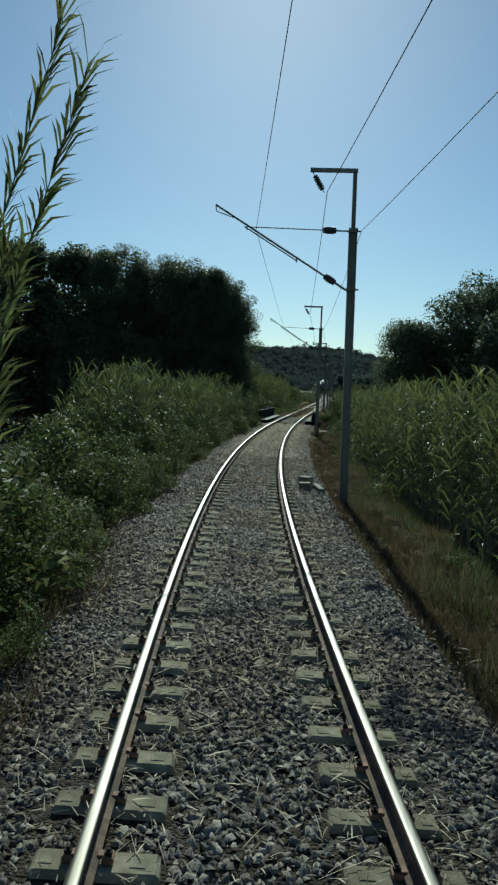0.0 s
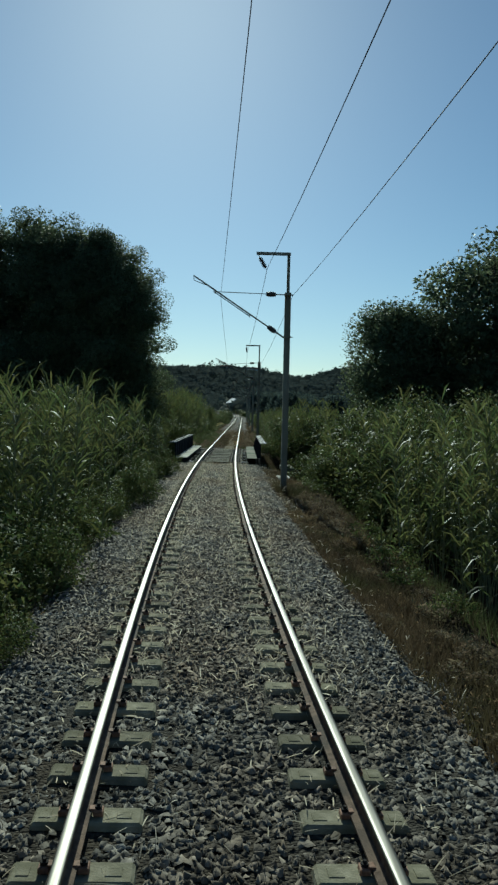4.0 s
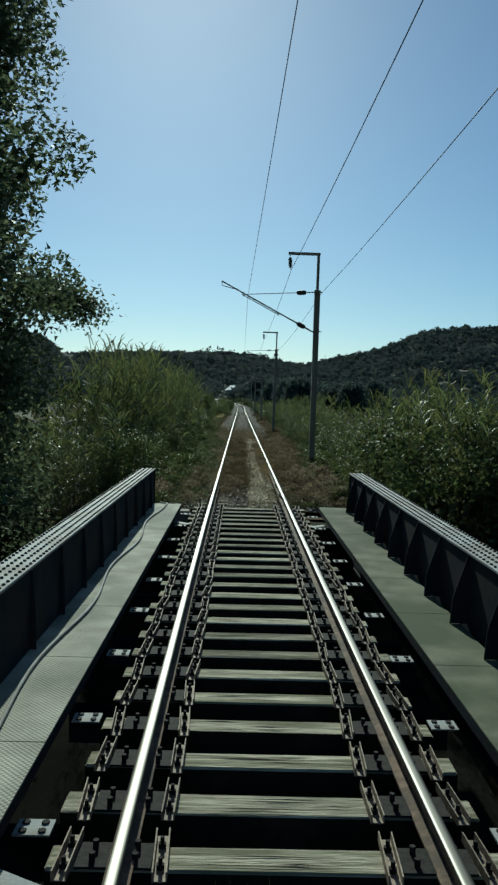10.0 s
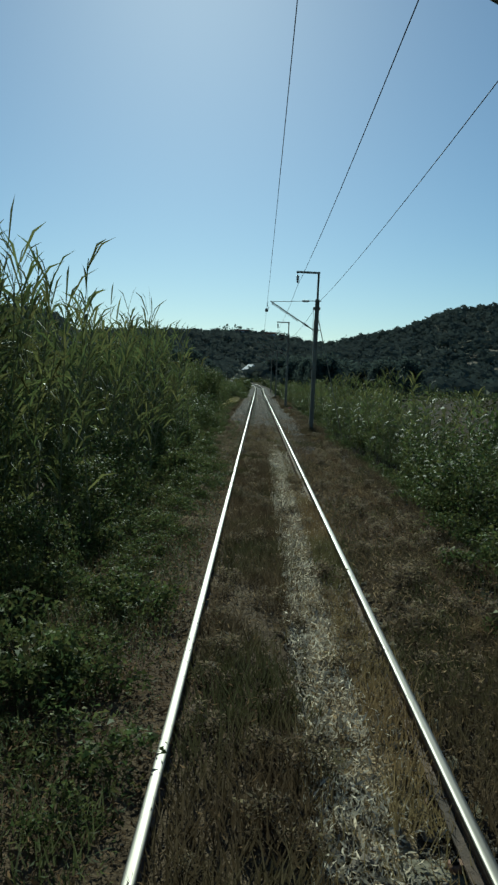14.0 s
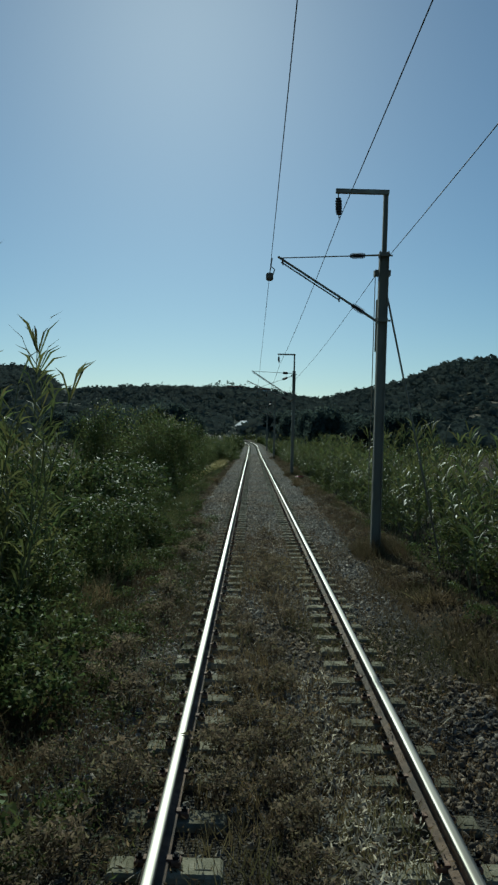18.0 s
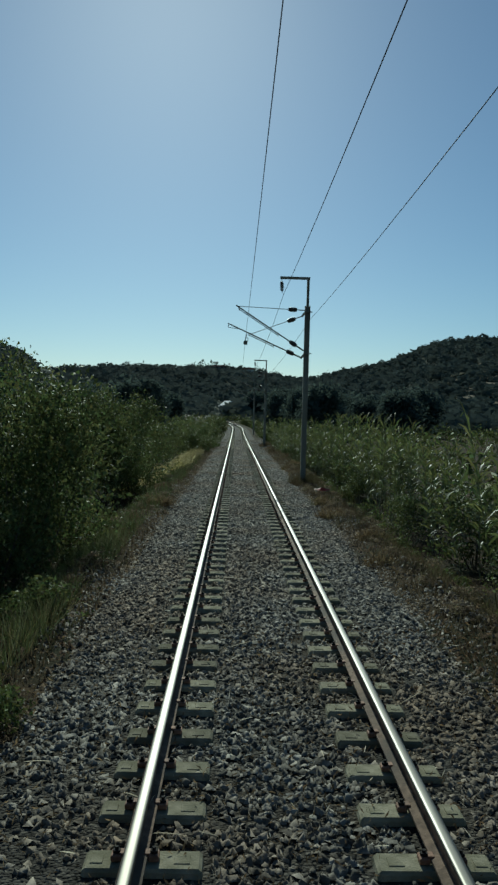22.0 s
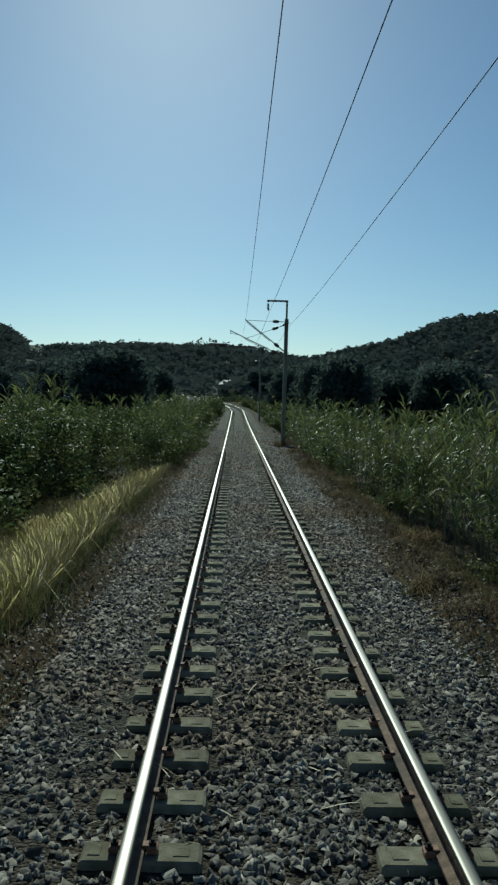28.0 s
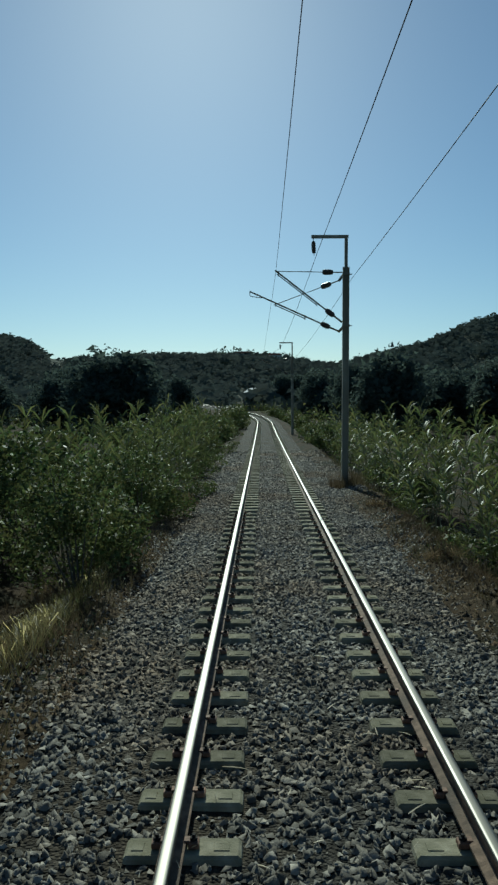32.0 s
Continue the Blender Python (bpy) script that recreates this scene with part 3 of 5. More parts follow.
# timbers
TIMBERS = 94.92 - 0.5866 * np.arange(24, -1, -1)
for y in TIMBERS:
    bm = bm_new()
    w = random.uniform(0.108, 0.125)
    box(bm, (-1.25 + random.uniform(-0.04, 0.03), y - w, -0.41), (1.25 + random.uniform(-0.03, 0.04), y + w, -0.165), 0.012)
    for v in bm.verts:
        v.co += Vector((0, random.uniform(-0.006, 0.006), random.uniform(-0.005, 0.004)))
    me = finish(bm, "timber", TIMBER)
    me.materials.append(TIMBER_DARK)
    # Upper faces stay pale; the rest get their shade as a dark colour.
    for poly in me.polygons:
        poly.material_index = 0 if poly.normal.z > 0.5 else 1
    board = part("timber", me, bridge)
    bm = bm_new()
    for _ in range(random.randint(5, 9)):
        x0, y0, ln, wd = random.uniform(-1.15, 0.8), y + random.uniform(-0.08, 0.08), random.uniform(0.2, 0.9), random.uniform(0.003, 0.008)
        bow = random.uniform(-0.012, 0.012)
        bm.faces.new([bm.verts.new(p) for p in ((x0, y0, -0.159), (x0 + ln * 0.5, y0 + bow - wd, -0.159), (x0 + ln, y0, -0.159), (x0 + ln * 0.5, y0 + bow + wd, -0.159))])
    tagged(part("splits", finish(bm, "splits", TIMBER_DARK), board, "dark drying splits in the timber"), kind="stuff")

# channel clips on the timbers, beside both rails, with their bolts
bm = bm_new()
box(bm, (-0.036, -0.215, 0.0), (0.036, 0.215, 0.007))
for sx in (-1, 1):
    box(bm, (sx * 0.036 - 0.004, -0.215, 0.0), (sx * 0.036 + 0.004, 0.215, 0.056))
CHANNEL = finish(bm, "channel_clip", CHANNEL_STEEL)
bm = bm_new()
rod(bm, (0, 0, 0.005), (0, 0, 0.068), 0.013, 6)
rod(bm, (0, 0, 0.006), (0, 0, 0.032), 0.024, 6)
CH_BOLT = finish(bm, "bolt", BLACK)
bm = bm_new()
box(bm, (-0.205, -0.122, -0.165), (0.205, 0.122, -0.152), 0.004)
for xx in (-0.115, 0.115):
    for yy in (-0.06, 0.06):
        rod(bm, (xx, yy, -0.15), (xx, yy, -0.105), 0.018, 6)
BASEPLATE = finish(bm, "base_plate", BLACK)
for y in TIMBERS:
    for sx in (-1, 1):
        part("base_plate", BASEPLATE, bridge, m=Matrix.Translation((sx * 0.869, y, 0)))
        for dx in (-0.25, 0.25):
            c = part("channel_clip", CHANNEL, bridge, "brown steel channel clip", pose(sx * 0.869 + dx, y + random.uniform(-0.02, 0.02), -0.163, 0, 0, random.uniform(-4, 4)))
            for yy in (-0.1, 0.1):
                part("bolt", CH_BOLT, c, m=Matrix.Translation((0, yy, 0)))

# walkway plates, edge angle and bent hand cable
for sx, xi, xo in ((-1, -1.46, -2.065), (1, 1.48, 2.07)):
    for y in np.arange(BR0, BR1 - 0.5, 1.7):
        lo, hi = sorted((xi, xo))
        part("walkway_plate", finish(box(bm_new(), (lo, y + 0.006, 0.068), (hi, min(y + 1.694, BR1), 0.08)), "walkway_plate", PLATE if sx < 0 else PLATE_RIGHT), bridge, "pale chequered steel walkway plate" if sx < 0 else "dark green-grey steel walkway plate")
    lo, hi = sorted((xi, xi + sx * 0.012))
    part("edge_angle", finish(box(bm_new(), (lo, BR0, -0.02), (hi, BR1, 0.066)), "edge_angle", GIRDER), bridge)
    bm = bm_new()
    box(bm, (-0.105, -0.085, -0.006), (0.105, 0.085, 0.006))
    me = finish(bm, "bracket_plate", FLANGE)
    bm = bm_new()
    rod(bm, (0, 0, 0.004), (0, 0, 0.016), 0.024, 6)
    me2 = finish(bm, "bolt", BLACK)
    for y in np.arange(BR1 + 0.03, BR0 + 0.5, -1.57):
        k = part("bracket_plate", me, bridge, "pale steel bracket plate", Matrix.Translation((sx * 1.365, y, -0.14)))
        for xx in (-0.055, 0.055):
            for yy in (-0.045, 0.045):
                part("bolt", me2, k, m=Matrix.Translation((xx, yy, 0)))
    for y in (BR0 + 0.55, BR1 - 1.18):
        bm = box(bm_new(), (-0.2, -0.075, -0.005), (0.2, 0.075, 0.005))
        part("brace", finish(bm, "brace", FLANGE), bridge, m=pose(sx * 1.36, y, -0.15, 0, 0, sx * (28 if y < 85 else 42)))
pts = [(-1.98, BR1 + 0.3, -0.35), (-1.97, BR1 + 0.2, 0.0), (-1.93, BR1 + 0.08, 0.09)]
pts += [(-1.84 + 0.06 * math.sin(k * 0.5 + 0.6) + 0.05 * math.exp(-k / 3), BR1 - 0.1 - k * 0.31, 0.104) for k in range(43)]
tagged(new("cable", pipe("cable", pts, 0.015, 8, FLANGE)), "grey armoured cable lying loose along the walkway", "cable")

# ---- overhead line masts ----
def insulator(a, b, rc, rs, sheds):
    a, b = Vector(a), Vector(b)
    turn = Matrix.Translation(a) @ (b - a).to_track_quat("Z", "Y").to_matrix().to_4x4()
    ring = [(0.0, rc * 0.6)]
    for k in range(sheds):
        top = rs * (0.8 if k in (0, sheds - 1) else 1.0)
        ring += [((k + 0.1) / sheds, min(rc, top)), ((k + 0.2) / sheds, top), ((k + 0.75) / sheds, top * 0.97), ((k + 0.85) / sheds, min(rc, top))]
    ring.append((1.0, rc * 0.6))
    n = 12
    v = [turn @ Vector((math.cos(6.2832 * j / n) * r, math.sin(6.2832 * j / n) * r, t * (b - a).length)) for t, r in ring for j in range(n)]
    f = [(i * n + j, i * n + (j + 1) % n, (i + 1) * n + (j + 1) % n, (i + 1) * n + j) for i in range(len(ring) - 1) for j in range(n)]
    f += [tuple(range(n - 1, -1, -1)), tuple(range((len(ring) - 1) * n, len(ring) * n))]
    return mesh_of("insulator", v, f, INSUL)


def h_beam(name, hx, hy, tf, tw, z0, z1):
    """A rolled steel H-section, upright."""
    w = tw / 2
    o = [(-hx, -hy), (-hx + tf, -hy), (-hx + tf, -w), (hx - tf, -w), (hx - tf, -hy), (hx, -hy), (hx, hy), (hx - tf, hy), (hx - tf, w), (-hx + tf, w), (-hx + tf, hy), (-hx, hy)]
    v = [(x, y, z0) for x, y in o] + [(x, y, z1) for x, y in o]
    f = [(i, (i + 1) % 12, 12 + (i + 1) % 12, 12 + i) for i in range(12)] + [tuple(range(11, -1, -1)), tuple(range(12, 24))]
    return mesh_of(name, v, f, GALV)


def cantilever(e, foot, tip, tie, tie_at, hook=True, big=True):
    """Inclined tube from the mast to the tip, tie rod above it, insulators at both mast ends. tie_at: how far up the tube the tie ends."""
    foot, tip, tie = Vector(foot), Vector(tip), Vector(tie)
    at = foot.lerp(tip, tie_at)
    arm = tip - foot
    k0, k1 = 0.34 / arm.length, 0.66 / arm.length
    up = Vector((-arm.z, 0, arm.x)).normalized() * -0.055
    bm = bm_new()
    rod(bm, foot.lerp(tip, k1), tip, 0.026, 8)
    if hook:
        tube(bm, [tip, tip + Vector((0.02, 0, -0.16)), foot.lerp(tip, 0.86) - Vector((0, 0, 0.03))], 0.012, 6)
    bm2 = bm_new()
    lo = Vector((0, 0, -0.075))
    rod(bm2, foot.lerp(tip, 0.38) + lo, foot.lerp(tip, min(tie_at + 0.04, 0.97)) + lo, 0.016, 6)
    for t in (0.38, min(tie_at + 0.02, 0.95)):
        rod(bm2, foot.lerp(tip, t) + lo * 1.5, foot.lerp(tip, t) - lo * 0.4, 0.02, 6)
    part("bracket_tube", finish(bm, "bracket_tube", GALV), e)
    part("steady_arm", finish(bm2, "steady_arm", GALV), e)
    r = 0.095 if big else 0.065
    part("insulator", insulator(foot.lerp(tip, k0), foot.lerp(tip, k1), 0.082 if big else 0.03, r, 5 if big else 8), e, "dark ribbed insulator")
    part("end_fitting", finish(rod(bm_new(), foot, foot.lerp(tip, k0 + 0.01), 0.03, 6), "end_fitting", GALV), e)
    bm = bm_new()
    td = (at - tie).normalized()
    i0, i1 = tie + td * 0.30, tie + td * 0.64
    rod(bm, tie, i0, 0.02, 6)
    part("end_fitting", finish(bm, "end_fitting", GALV), e)
    part("insulator", insulator(i0, i1, 0.082 if big else 0.03, r, 5 if big else 8), e, "dark ribbed insulator")
    part("tie_rod", finish(rod(bm_new(), i1, at, 0.013, 6), "tie_rod", GALV), e)
    return at


def mast(x, y, turn, foot_z, lean, tip, slant, second=None, weights=False, top=7.87):
    ft, tz, ta = (4.95, 6.42, 0.74) if not second else (5.08, 6.68, 0.98)
    e = new("overhead_line_mast")
    label = "grey steel overhead line mast with bracket arm and insulators"
    if second:
        label = "grey steel overhead line mast carrying two bracket arms"
    if weights:
        label = "grey steel tensioning mast with guy rod and slim insulators"
    tagged(e, label, "mast", "overhead line masts")
    part("column", h_beam("column", 0.103, 0.095, 0.016, 0.012, foot_z - 0.6, 6.85 if second else 6.5), e)
    part("upper_post", h_beam("upper_post", 0.05, 0.05, 0.012, 0.01, 6.3, top), e)
    part("top_arm", finish(box(bm_new(), (-1.12, -0.045, top - 0.1), (0.07, 0.045, top), 0.008), "top_arm", GALV), e)
    a = Vector((-1.06, 0, top - 0.1))
    b = a + (Vector((0.30, 0, -0.5)) if slant else Vector((0.03, 0, -0.55)))
    bm = bm_new()
    rod(bm, a, a.lerp(b, 0.2), 0.012, 6)
    rod(bm, a.lerp(b, 0.85), b, 0.012, 6)
    part("hanger", finish(bm, "hanger", GALV), e)
    part("insulator", insulator(a.lerp(b, 0.18), a.lerp(b, 0.88), 0.03, 0.075, 7), e, "green-brown ribbed insulator")
    for z in (4.97, 6.62 if second else 6.42):
        bm = box(bm_new(), (-0.115, -0.106, z - 0.04), (0.115, 0.106, z + 0.04), 0.006)
        rod(bm, (0.1, 0, z), (0.19, 0, z), 0.02, 6)
        part("collar", finish(bm, "collar", GALV), e)
    found = part("foundation", finish(box(bm_new(), (-0.3, -0.3, foot_z - 0.8), (0.3, 0.3, foot_z - 0.22), 0.03), "foundation", CONC_OLD), e)
    cantilever(e, (-0.12, 0, ft), tip, (-0.12, 0, tz), ta if not weights else 0.98, hook=not (weights or second), big=not weights)
    if second:
        for z in (4.95, 6.64):
            part("outrigger", finish(rod(bm_new(), (-0.06, 0, z), (-0.14, 0.8, z - 0.09), 0.045, 6), "outrigger", GALV), e)
        cantilever(e, (-0.14, 0.8, 4.86), second, (-0.14, 0.8, 6.55), 0.69)
    if weights:
        bm = bm_new()
        rod(bm, (0.10, 0, 5.5), (1.75, 1.2, foot_z - 0.5), 0.022, 6)
        part("guy_rod", finish(bm, "guy_rod", GALV), e, "slanting steel guy rod")
        disc = finish(rod(bm_new(), (0, 0, 0), (0, 0, 0.12), 0.12, 10), "balance_weight", GALV)
        for k in range(9):
            part("balance_weight", disc, e, "round tension weight", Matrix.Translation((0.0, 0.22, 4.3 + k * 0.13)))
        part("weight_rod", finish(rod(bm_new(), (0, 0.22, 1.5), (0, 0.22, 6.2), 0.012, 6), "weight_rod", GALV), e)
        bm = bm_new()
        box(bm, (-0.18, 0.1, 6.0), (0.18, 0.3, 6.12))
        rod(bm, (-0.16, 0.15, 1.0), (-0.16, 0.15, 6.1), 0.01, 6)
        part("guide", finish(bm, "guide", GALV), e)
    e.matrix_basis = pose(x, y, 0, 0, lean, turn)
    return e


#        x      y      turn  foot  lean  tip                slant
MASTS = ((4.22, 37.75, 4.6, -0.5, -0.3, (-3.47, 0, 7.0), True, None, False),
         (2.70, 68.70, 1.2, -0.45, 0.25, (-3.27, 0, 7.0), True, None, False),
         (2.47, 106.43, 0, -0.10, 0.30, (-3.56, 0, 6.72), False, None, False),
         (2.43, 140.3, 0, -0.05, 0.75, (-2.36, 0, 6.32), False, None, True),
         (2.36, 176.0, 0, -0.10, 0.40, (-2.84, 0, 6.80), False, (-3.15, 0.8, 6.17), False),
         (2.33, 218.8, 0, -0.10, 0.45, (-2.29, 0, 6.75), False, (-3.12, 0.8, 6.19), False),
         (2.30, 262.5, 2, -0.10, 0.0, (-3.10, 0, 6.60), False, None, False))
for x, y, turn, fz, lean, tip, slant, sec, wt in MASTS:
    m = mast(x, y, turn, fz, lean, tip, slant, sec, wt, 7.96 if y < 40 else 7.99 if 170 < y < 180 else 7.87)
    if y > 215:
        m.location.z += float(line(y)[2])


# ---- wires ----
def wire(name, label, pts, r, sag):
    chain = []
    for a, b in zip(pts, pts[1:]):
        a, b = Vector(a), Vector(b)
        n = 10
        for k in range(n):
            t = k / n
            p = a.lerp(b, t)
            p.z -= sag * 4 * t * (1 - t)
            chain.append(p)
    chain.append(Vector(pts[-1]))
    tagged(new(name, pipe(name, chain, r, 6, WIRE)), label, "wire")


wire("contact_wire", "thin dark contact wire hung above the track", [(6.0, 6, 6.5), (1.74, 37.7, 6.42), (0.40, 68.7, 6.32), (-0.08, 106.4, 6.2), (-0.03, 140.2, 5.95), (-0.02, 176.35, 5.72), (0.12, 218.8, 6.7), (-0.3, 262, 6.5), (-4, 330, 8)], 0.0058, 0.06)
wire("feeder_wire", "thick dark feeder wire on the mast tops", [(8.0, 6, 7.45), (3.5, 37.7, 7.38), (2.0, 68.7, 7.34), (1.5, 106.4, 7.2), (1.5, 140.2, 7.2), (1.46, 176, 7.35), (1.47, 218.8, 7.35), (1.3, 262, 7.6), (-2.5, 330, 9.5)], 0.0092, 0.2)
wire("return_wire", "thin aluminium return wire on the mast sides", [(9.2, 6, 6.5), (4.40, 37.7, 6.43), (2.9, 68.7, 6.41), (2.66, 106.4, 6.4), (2.62, 140.2, 6.4), (2.58, 176, 6.4), (2.58, 218.8, 6.5), (2.5, 262, 6.7), (-1.3, 330, 8.6)], 0.0078, 0.2)
for x, y, z in ((-0.03, 140.2, 5.88), (-0.03, 176.35, 5.38)):
    bm = bm_new()
    box(bm, (-0.08, -0.09, -0.08), (0.08, 0.09, 0.08), 0.03)
    tube(bm, [(0.07, 0, 0.04), (0.11, 0, 0.16), (0.02, 0, 0.24)], 0.012, 6)
    rod(bm, (0, 0, 0.07), (0.05, 0, 0.42), 0.012, 6)
    ob = tagged(new("wire_clamp", finish(bm, "wire_clamp", GALV)), "small dark clamp hanging on the contact wire", "clamp")
    ob.location = (x, y, z)


# ---- vegetation ----
rng = np.random.default_rng(7)


def unit(v):
    return v / np.maximum(np.linalg.norm(v, axis=-1, keepdims=True), 1e-6)


def leaves(name, pos, size, mat, aspect=0.5, droop=0.2, up=0.3, out=None, tri=False):
    """Diamond leaves, each folded a little along its rib, at pos with random turns; out: the way the foliage faces there, for soft shading."""
    n = len(pos)
    ax = rng.normal(size=(n, 3))
    ax[:, 2] = ax[:, 2] * 0.6 - droop
    ax = unit(ax)
    nr = rng.normal(size=(n, 3))
    nr[:, 2] += up
    sd = unit(np.cross(ax, nr))
    ln = (size * rng.uniform(0.6, 1.3, n))[:, None]
    fold = unit(np.cross(sd, ax)) * ln * 0.12
    nrm = None
    if out is not None:
        own = unit(np.cross(sd, ax))
        flip = np.where((own * out).sum(1) < 0, -1.0, 1.0)[:, None]
        sd = sd * flip
        own = own * flip
        nrm = np.repeat(unit(own * 0.75 + unit(out)), 3 if tri else 4, 0)
    if tri:
        return soup(name, np.stack([pos - sd * ln * aspect * 0.5, pos + sd * ln * aspect * 0.5, pos + ax * ln], 1), np.arange(3 * n), 3, mat, normals=nrm)
    v = np.stack([pos, pos + ax * ln * 0.5 + sd * ln * aspect * 0.5 + fold, pos + ax * ln, pos + ax * ln * 0.5 - sd * ln * aspect * 0.5 + fold], 1)
    return soup(name, v, np.arange(4 * n), 4, mat, normals=nrm)


def blades(name, base, tipv, width, mat, bend=0.25):
    """Grass or cane blades of two quads and a point, bending over."""
    n = len(base)
    side = unit(np.cross(tipv, rng.normal(size=(n, 3)))) * width[:, None] * 0.5
    ln = np.linalg.norm(tipv, axis=1)[:, None]
    fall = np.zeros((n, 3))
    fall[:, 2] = 1
    p1, p2, p3 = base + tipv * 0.4, base + tipv * 0.75 - fall * ln * bend * 0.35, base + tipv - fall * ln * bend
    v = np.stack([base - side * 0.6, base + side * 0.6, p1 + side, p1 - side, p2 + side * 0.7, p2 - side * 0.7, p3 + side * 0.08, p3 - side * 0.08], 1)
    k = np.arange(n)[:, None] * 8
    f = np.concatenate([k + np.array([[0, 1, 2, 3]]), k + np.array([[3, 2, 4, 5]]), k + np.array([[5, 4, 6, 7]])], 1)
    return soup(name, v, f, 4, mat)


def cane_leaves(name, base, tipv, width, mat, bend, up=0.0):
    n = len(base)
    side = unit(np.cross(tipv, rng.normal(size=(n, 3)))) * width[:, None] * 0.5
    ln = np.linalg.norm(tipv, axis=1)[:, None]
    fall = np.array([0, 0, 1.0])
    p1, p2 = base + tipv * 0.5, base + tipv - fall * ln * bend
    own = unit(np.cross(side, tipv))
    turn = np.where(own[:, 2:] < 0, -1.0, 1.0)
    side, own = side * turn, own * turn
    v = np.stack([base - side * 0.5, base + side * 0.5, p1 + side, p1 - side, p2 + side * 0.06, p2 - side * 0.06], 1)
    k = np.arange(n)[:, None] * 6
    nrm = None
    if up:
        own[:, 2] += up
        nrm = np.repeat(unit(own), 6, 0)
    return soup(name, v, np.concatenate([k + np.array([[0, 1, 2, 3]]), k + np.array([[3, 2, 4, 5]])], 1), 4, mat, normals=nrm)


def cane_meshes(height, stalks, spread, wide=1.0):
    bm = bm_new()
    base, tips, wid = [], [], []
    for _ in range(stalks):
        p = np.array([*(rng.normal(size=2) * spread), 0.0])
        h = height * rng.uniform(0.72, 1.08)
        lean = np.array([*(rng.normal(size=2) * 0.10), 1.0])
        rod(bm, p, p + lean * h * 0.93, 0.013, 4, 0.005, False)
        k = int(h * 8.8)
        for j in range(k):
            t = rng.uniform(0.18, 1.0) ** 0.8
            a = rng.uniform(0, 6.283)
            ln = rng.uniform(0.32, 0.62)
            base.append(p + lean * h * 0.94 * t)
            tips.append(np.array([math.cos(a) * 0.62, math.sin(a) * 0.62, rng.uniform(0.5, 1.0) + 0.35 * (t > 0.9)]) * ln)
            wid.append(rng.uniform(0.024, 0.038) * wide)
    return finish(bm, "stem", STALK), cane_leaves("foliage", np.array(base), np.array(tips), np.array(wid), CANE, 0.3)


def bush_meshes(rad, high, count, size, mat, aspect=0.75, droop=0.2):
    """Stems and a crown of small leaves gathered into uneven clumps."""
    bm = bm_new()
    cl = []
    for k in range(int(14 + rad * 9)):
        a, t = rng.uniform(0, 6.283), rng.uniform(0.12, 0.74)
        r = rad * math.sqrt(rng.uniform(0.05, 1)) * math.sqrt(max(1.0 - t * t, 0.05)) * 0.85
        c = np.array([math.cos(a) * r, math.sin(a) * r, high * t])
        cl.append(c)
        if k % 3 == 0:
            rod(bm, (c[0] * 0.15, c[1] * 0.15, 0), c, min(0.022, rad * 0.016), 4, min(0.006, rad * 0.006), False)
    cl = np.array(cl)
    w = rng.integers(0, len(cl), count)
    big = rng.uniform(0.8, 1.25, len(cl))[w][:, None]
    off = unit(rng.normal(size=(count, 3))) * rng.uniform(0.45, 1.08, (count, 1)) * big * np.array([rad * 0.30, rad * 0.30, high * 0.13])
    pos = cl[w] + off
    pos[:, 2] = np.abs(pos[:, 2])
    sz = np.full(count, size)
    sz[:count // 8] = size * 1.25
    return finish(bm, "branchwork", BARK), leaves("foliage", pos, sz, mat, aspect, droop, tri=True, out=(pos - np.array([0, 0, high * 0.3])) * 0.4 + off * 2.5)


def tree_meshes(high, rad, trunk, count, size, low=0.25, clumps=120):
    bm = bm_new()
    rod(bm, (0, 0, -0.3), (0.1, 0, high * 0.35), trunk, 8, trunk * 0.7, False)
    rod(bm, (0.1, 0, high * 0.35), (0, 0.1, high * 0.8), trunk * 0.7, 8, trunk * 0.2, False)
    cl = []
    for k in range(clumps):
        t = low + (0.93 - low) * rng.uniform(0, 1)
        a = rng.uniform(0, 6.283)
        prof = math.sqrt(max(0.04, 1 - ((t - 0.5) / 0.5) ** 2)) if t > 0.5 else 0.85 + 0.15 * (t - low) / (0.5 - low)
        r = rad * prof * math.sqrt(rng.uniform(0.25, 1.0)) * 0.85
        c = np.array([math.cos(a) * r, math.sin(a) * r, high * t])
        cl.append(c)
        if k % 2 == 0:
            rod(bm, (0, 0, high * t * 0.72), c, trunk * 0.22, 5, 0.012, False)
    cl = np.array(cl)
    w = rng.integers(0, len(cl), count)
    big = rng.uniform(0.7, 1.3, len(cl))[w][:, None]
    off = unit(rng.normal(size=(count, 3))) * rng.uniform(0.2, 1.0, (count, 1)) ** 0.5 * big * rad * (0.155 * math.sqrt(240 / clumps) + 0.05) * np.array([1.0, 1.0, 0.86])
    pos = cl[w] + off
    mid = np.array([0, 0, high * 0.5])
    sz = np.full(count, size)
    core = count // 4
    pos[:core] = (cl[w[:core]] - mid) * np.array([0.7, 0.7, 0.92]) + mid + off[:core] * 1.2
    sz[:core] = size * 2.0
    return finish(bm, "trunk", BARK), leaves("crown", pos, sz, TREELEAF, 0.7, tri=True, out=(pos - mid) * 0.15 + off + np.array([0, 0, 0.2]))


def stand_z(x, y):
    """Height of the soil, or of the earth that has silted up the track past the bridge."""
    z = float(ground_z(x, y))
    return max(z, -0.13) if 99.5 < y < 125 and abs(x - float(line(y)[0])) < 2.35 else z


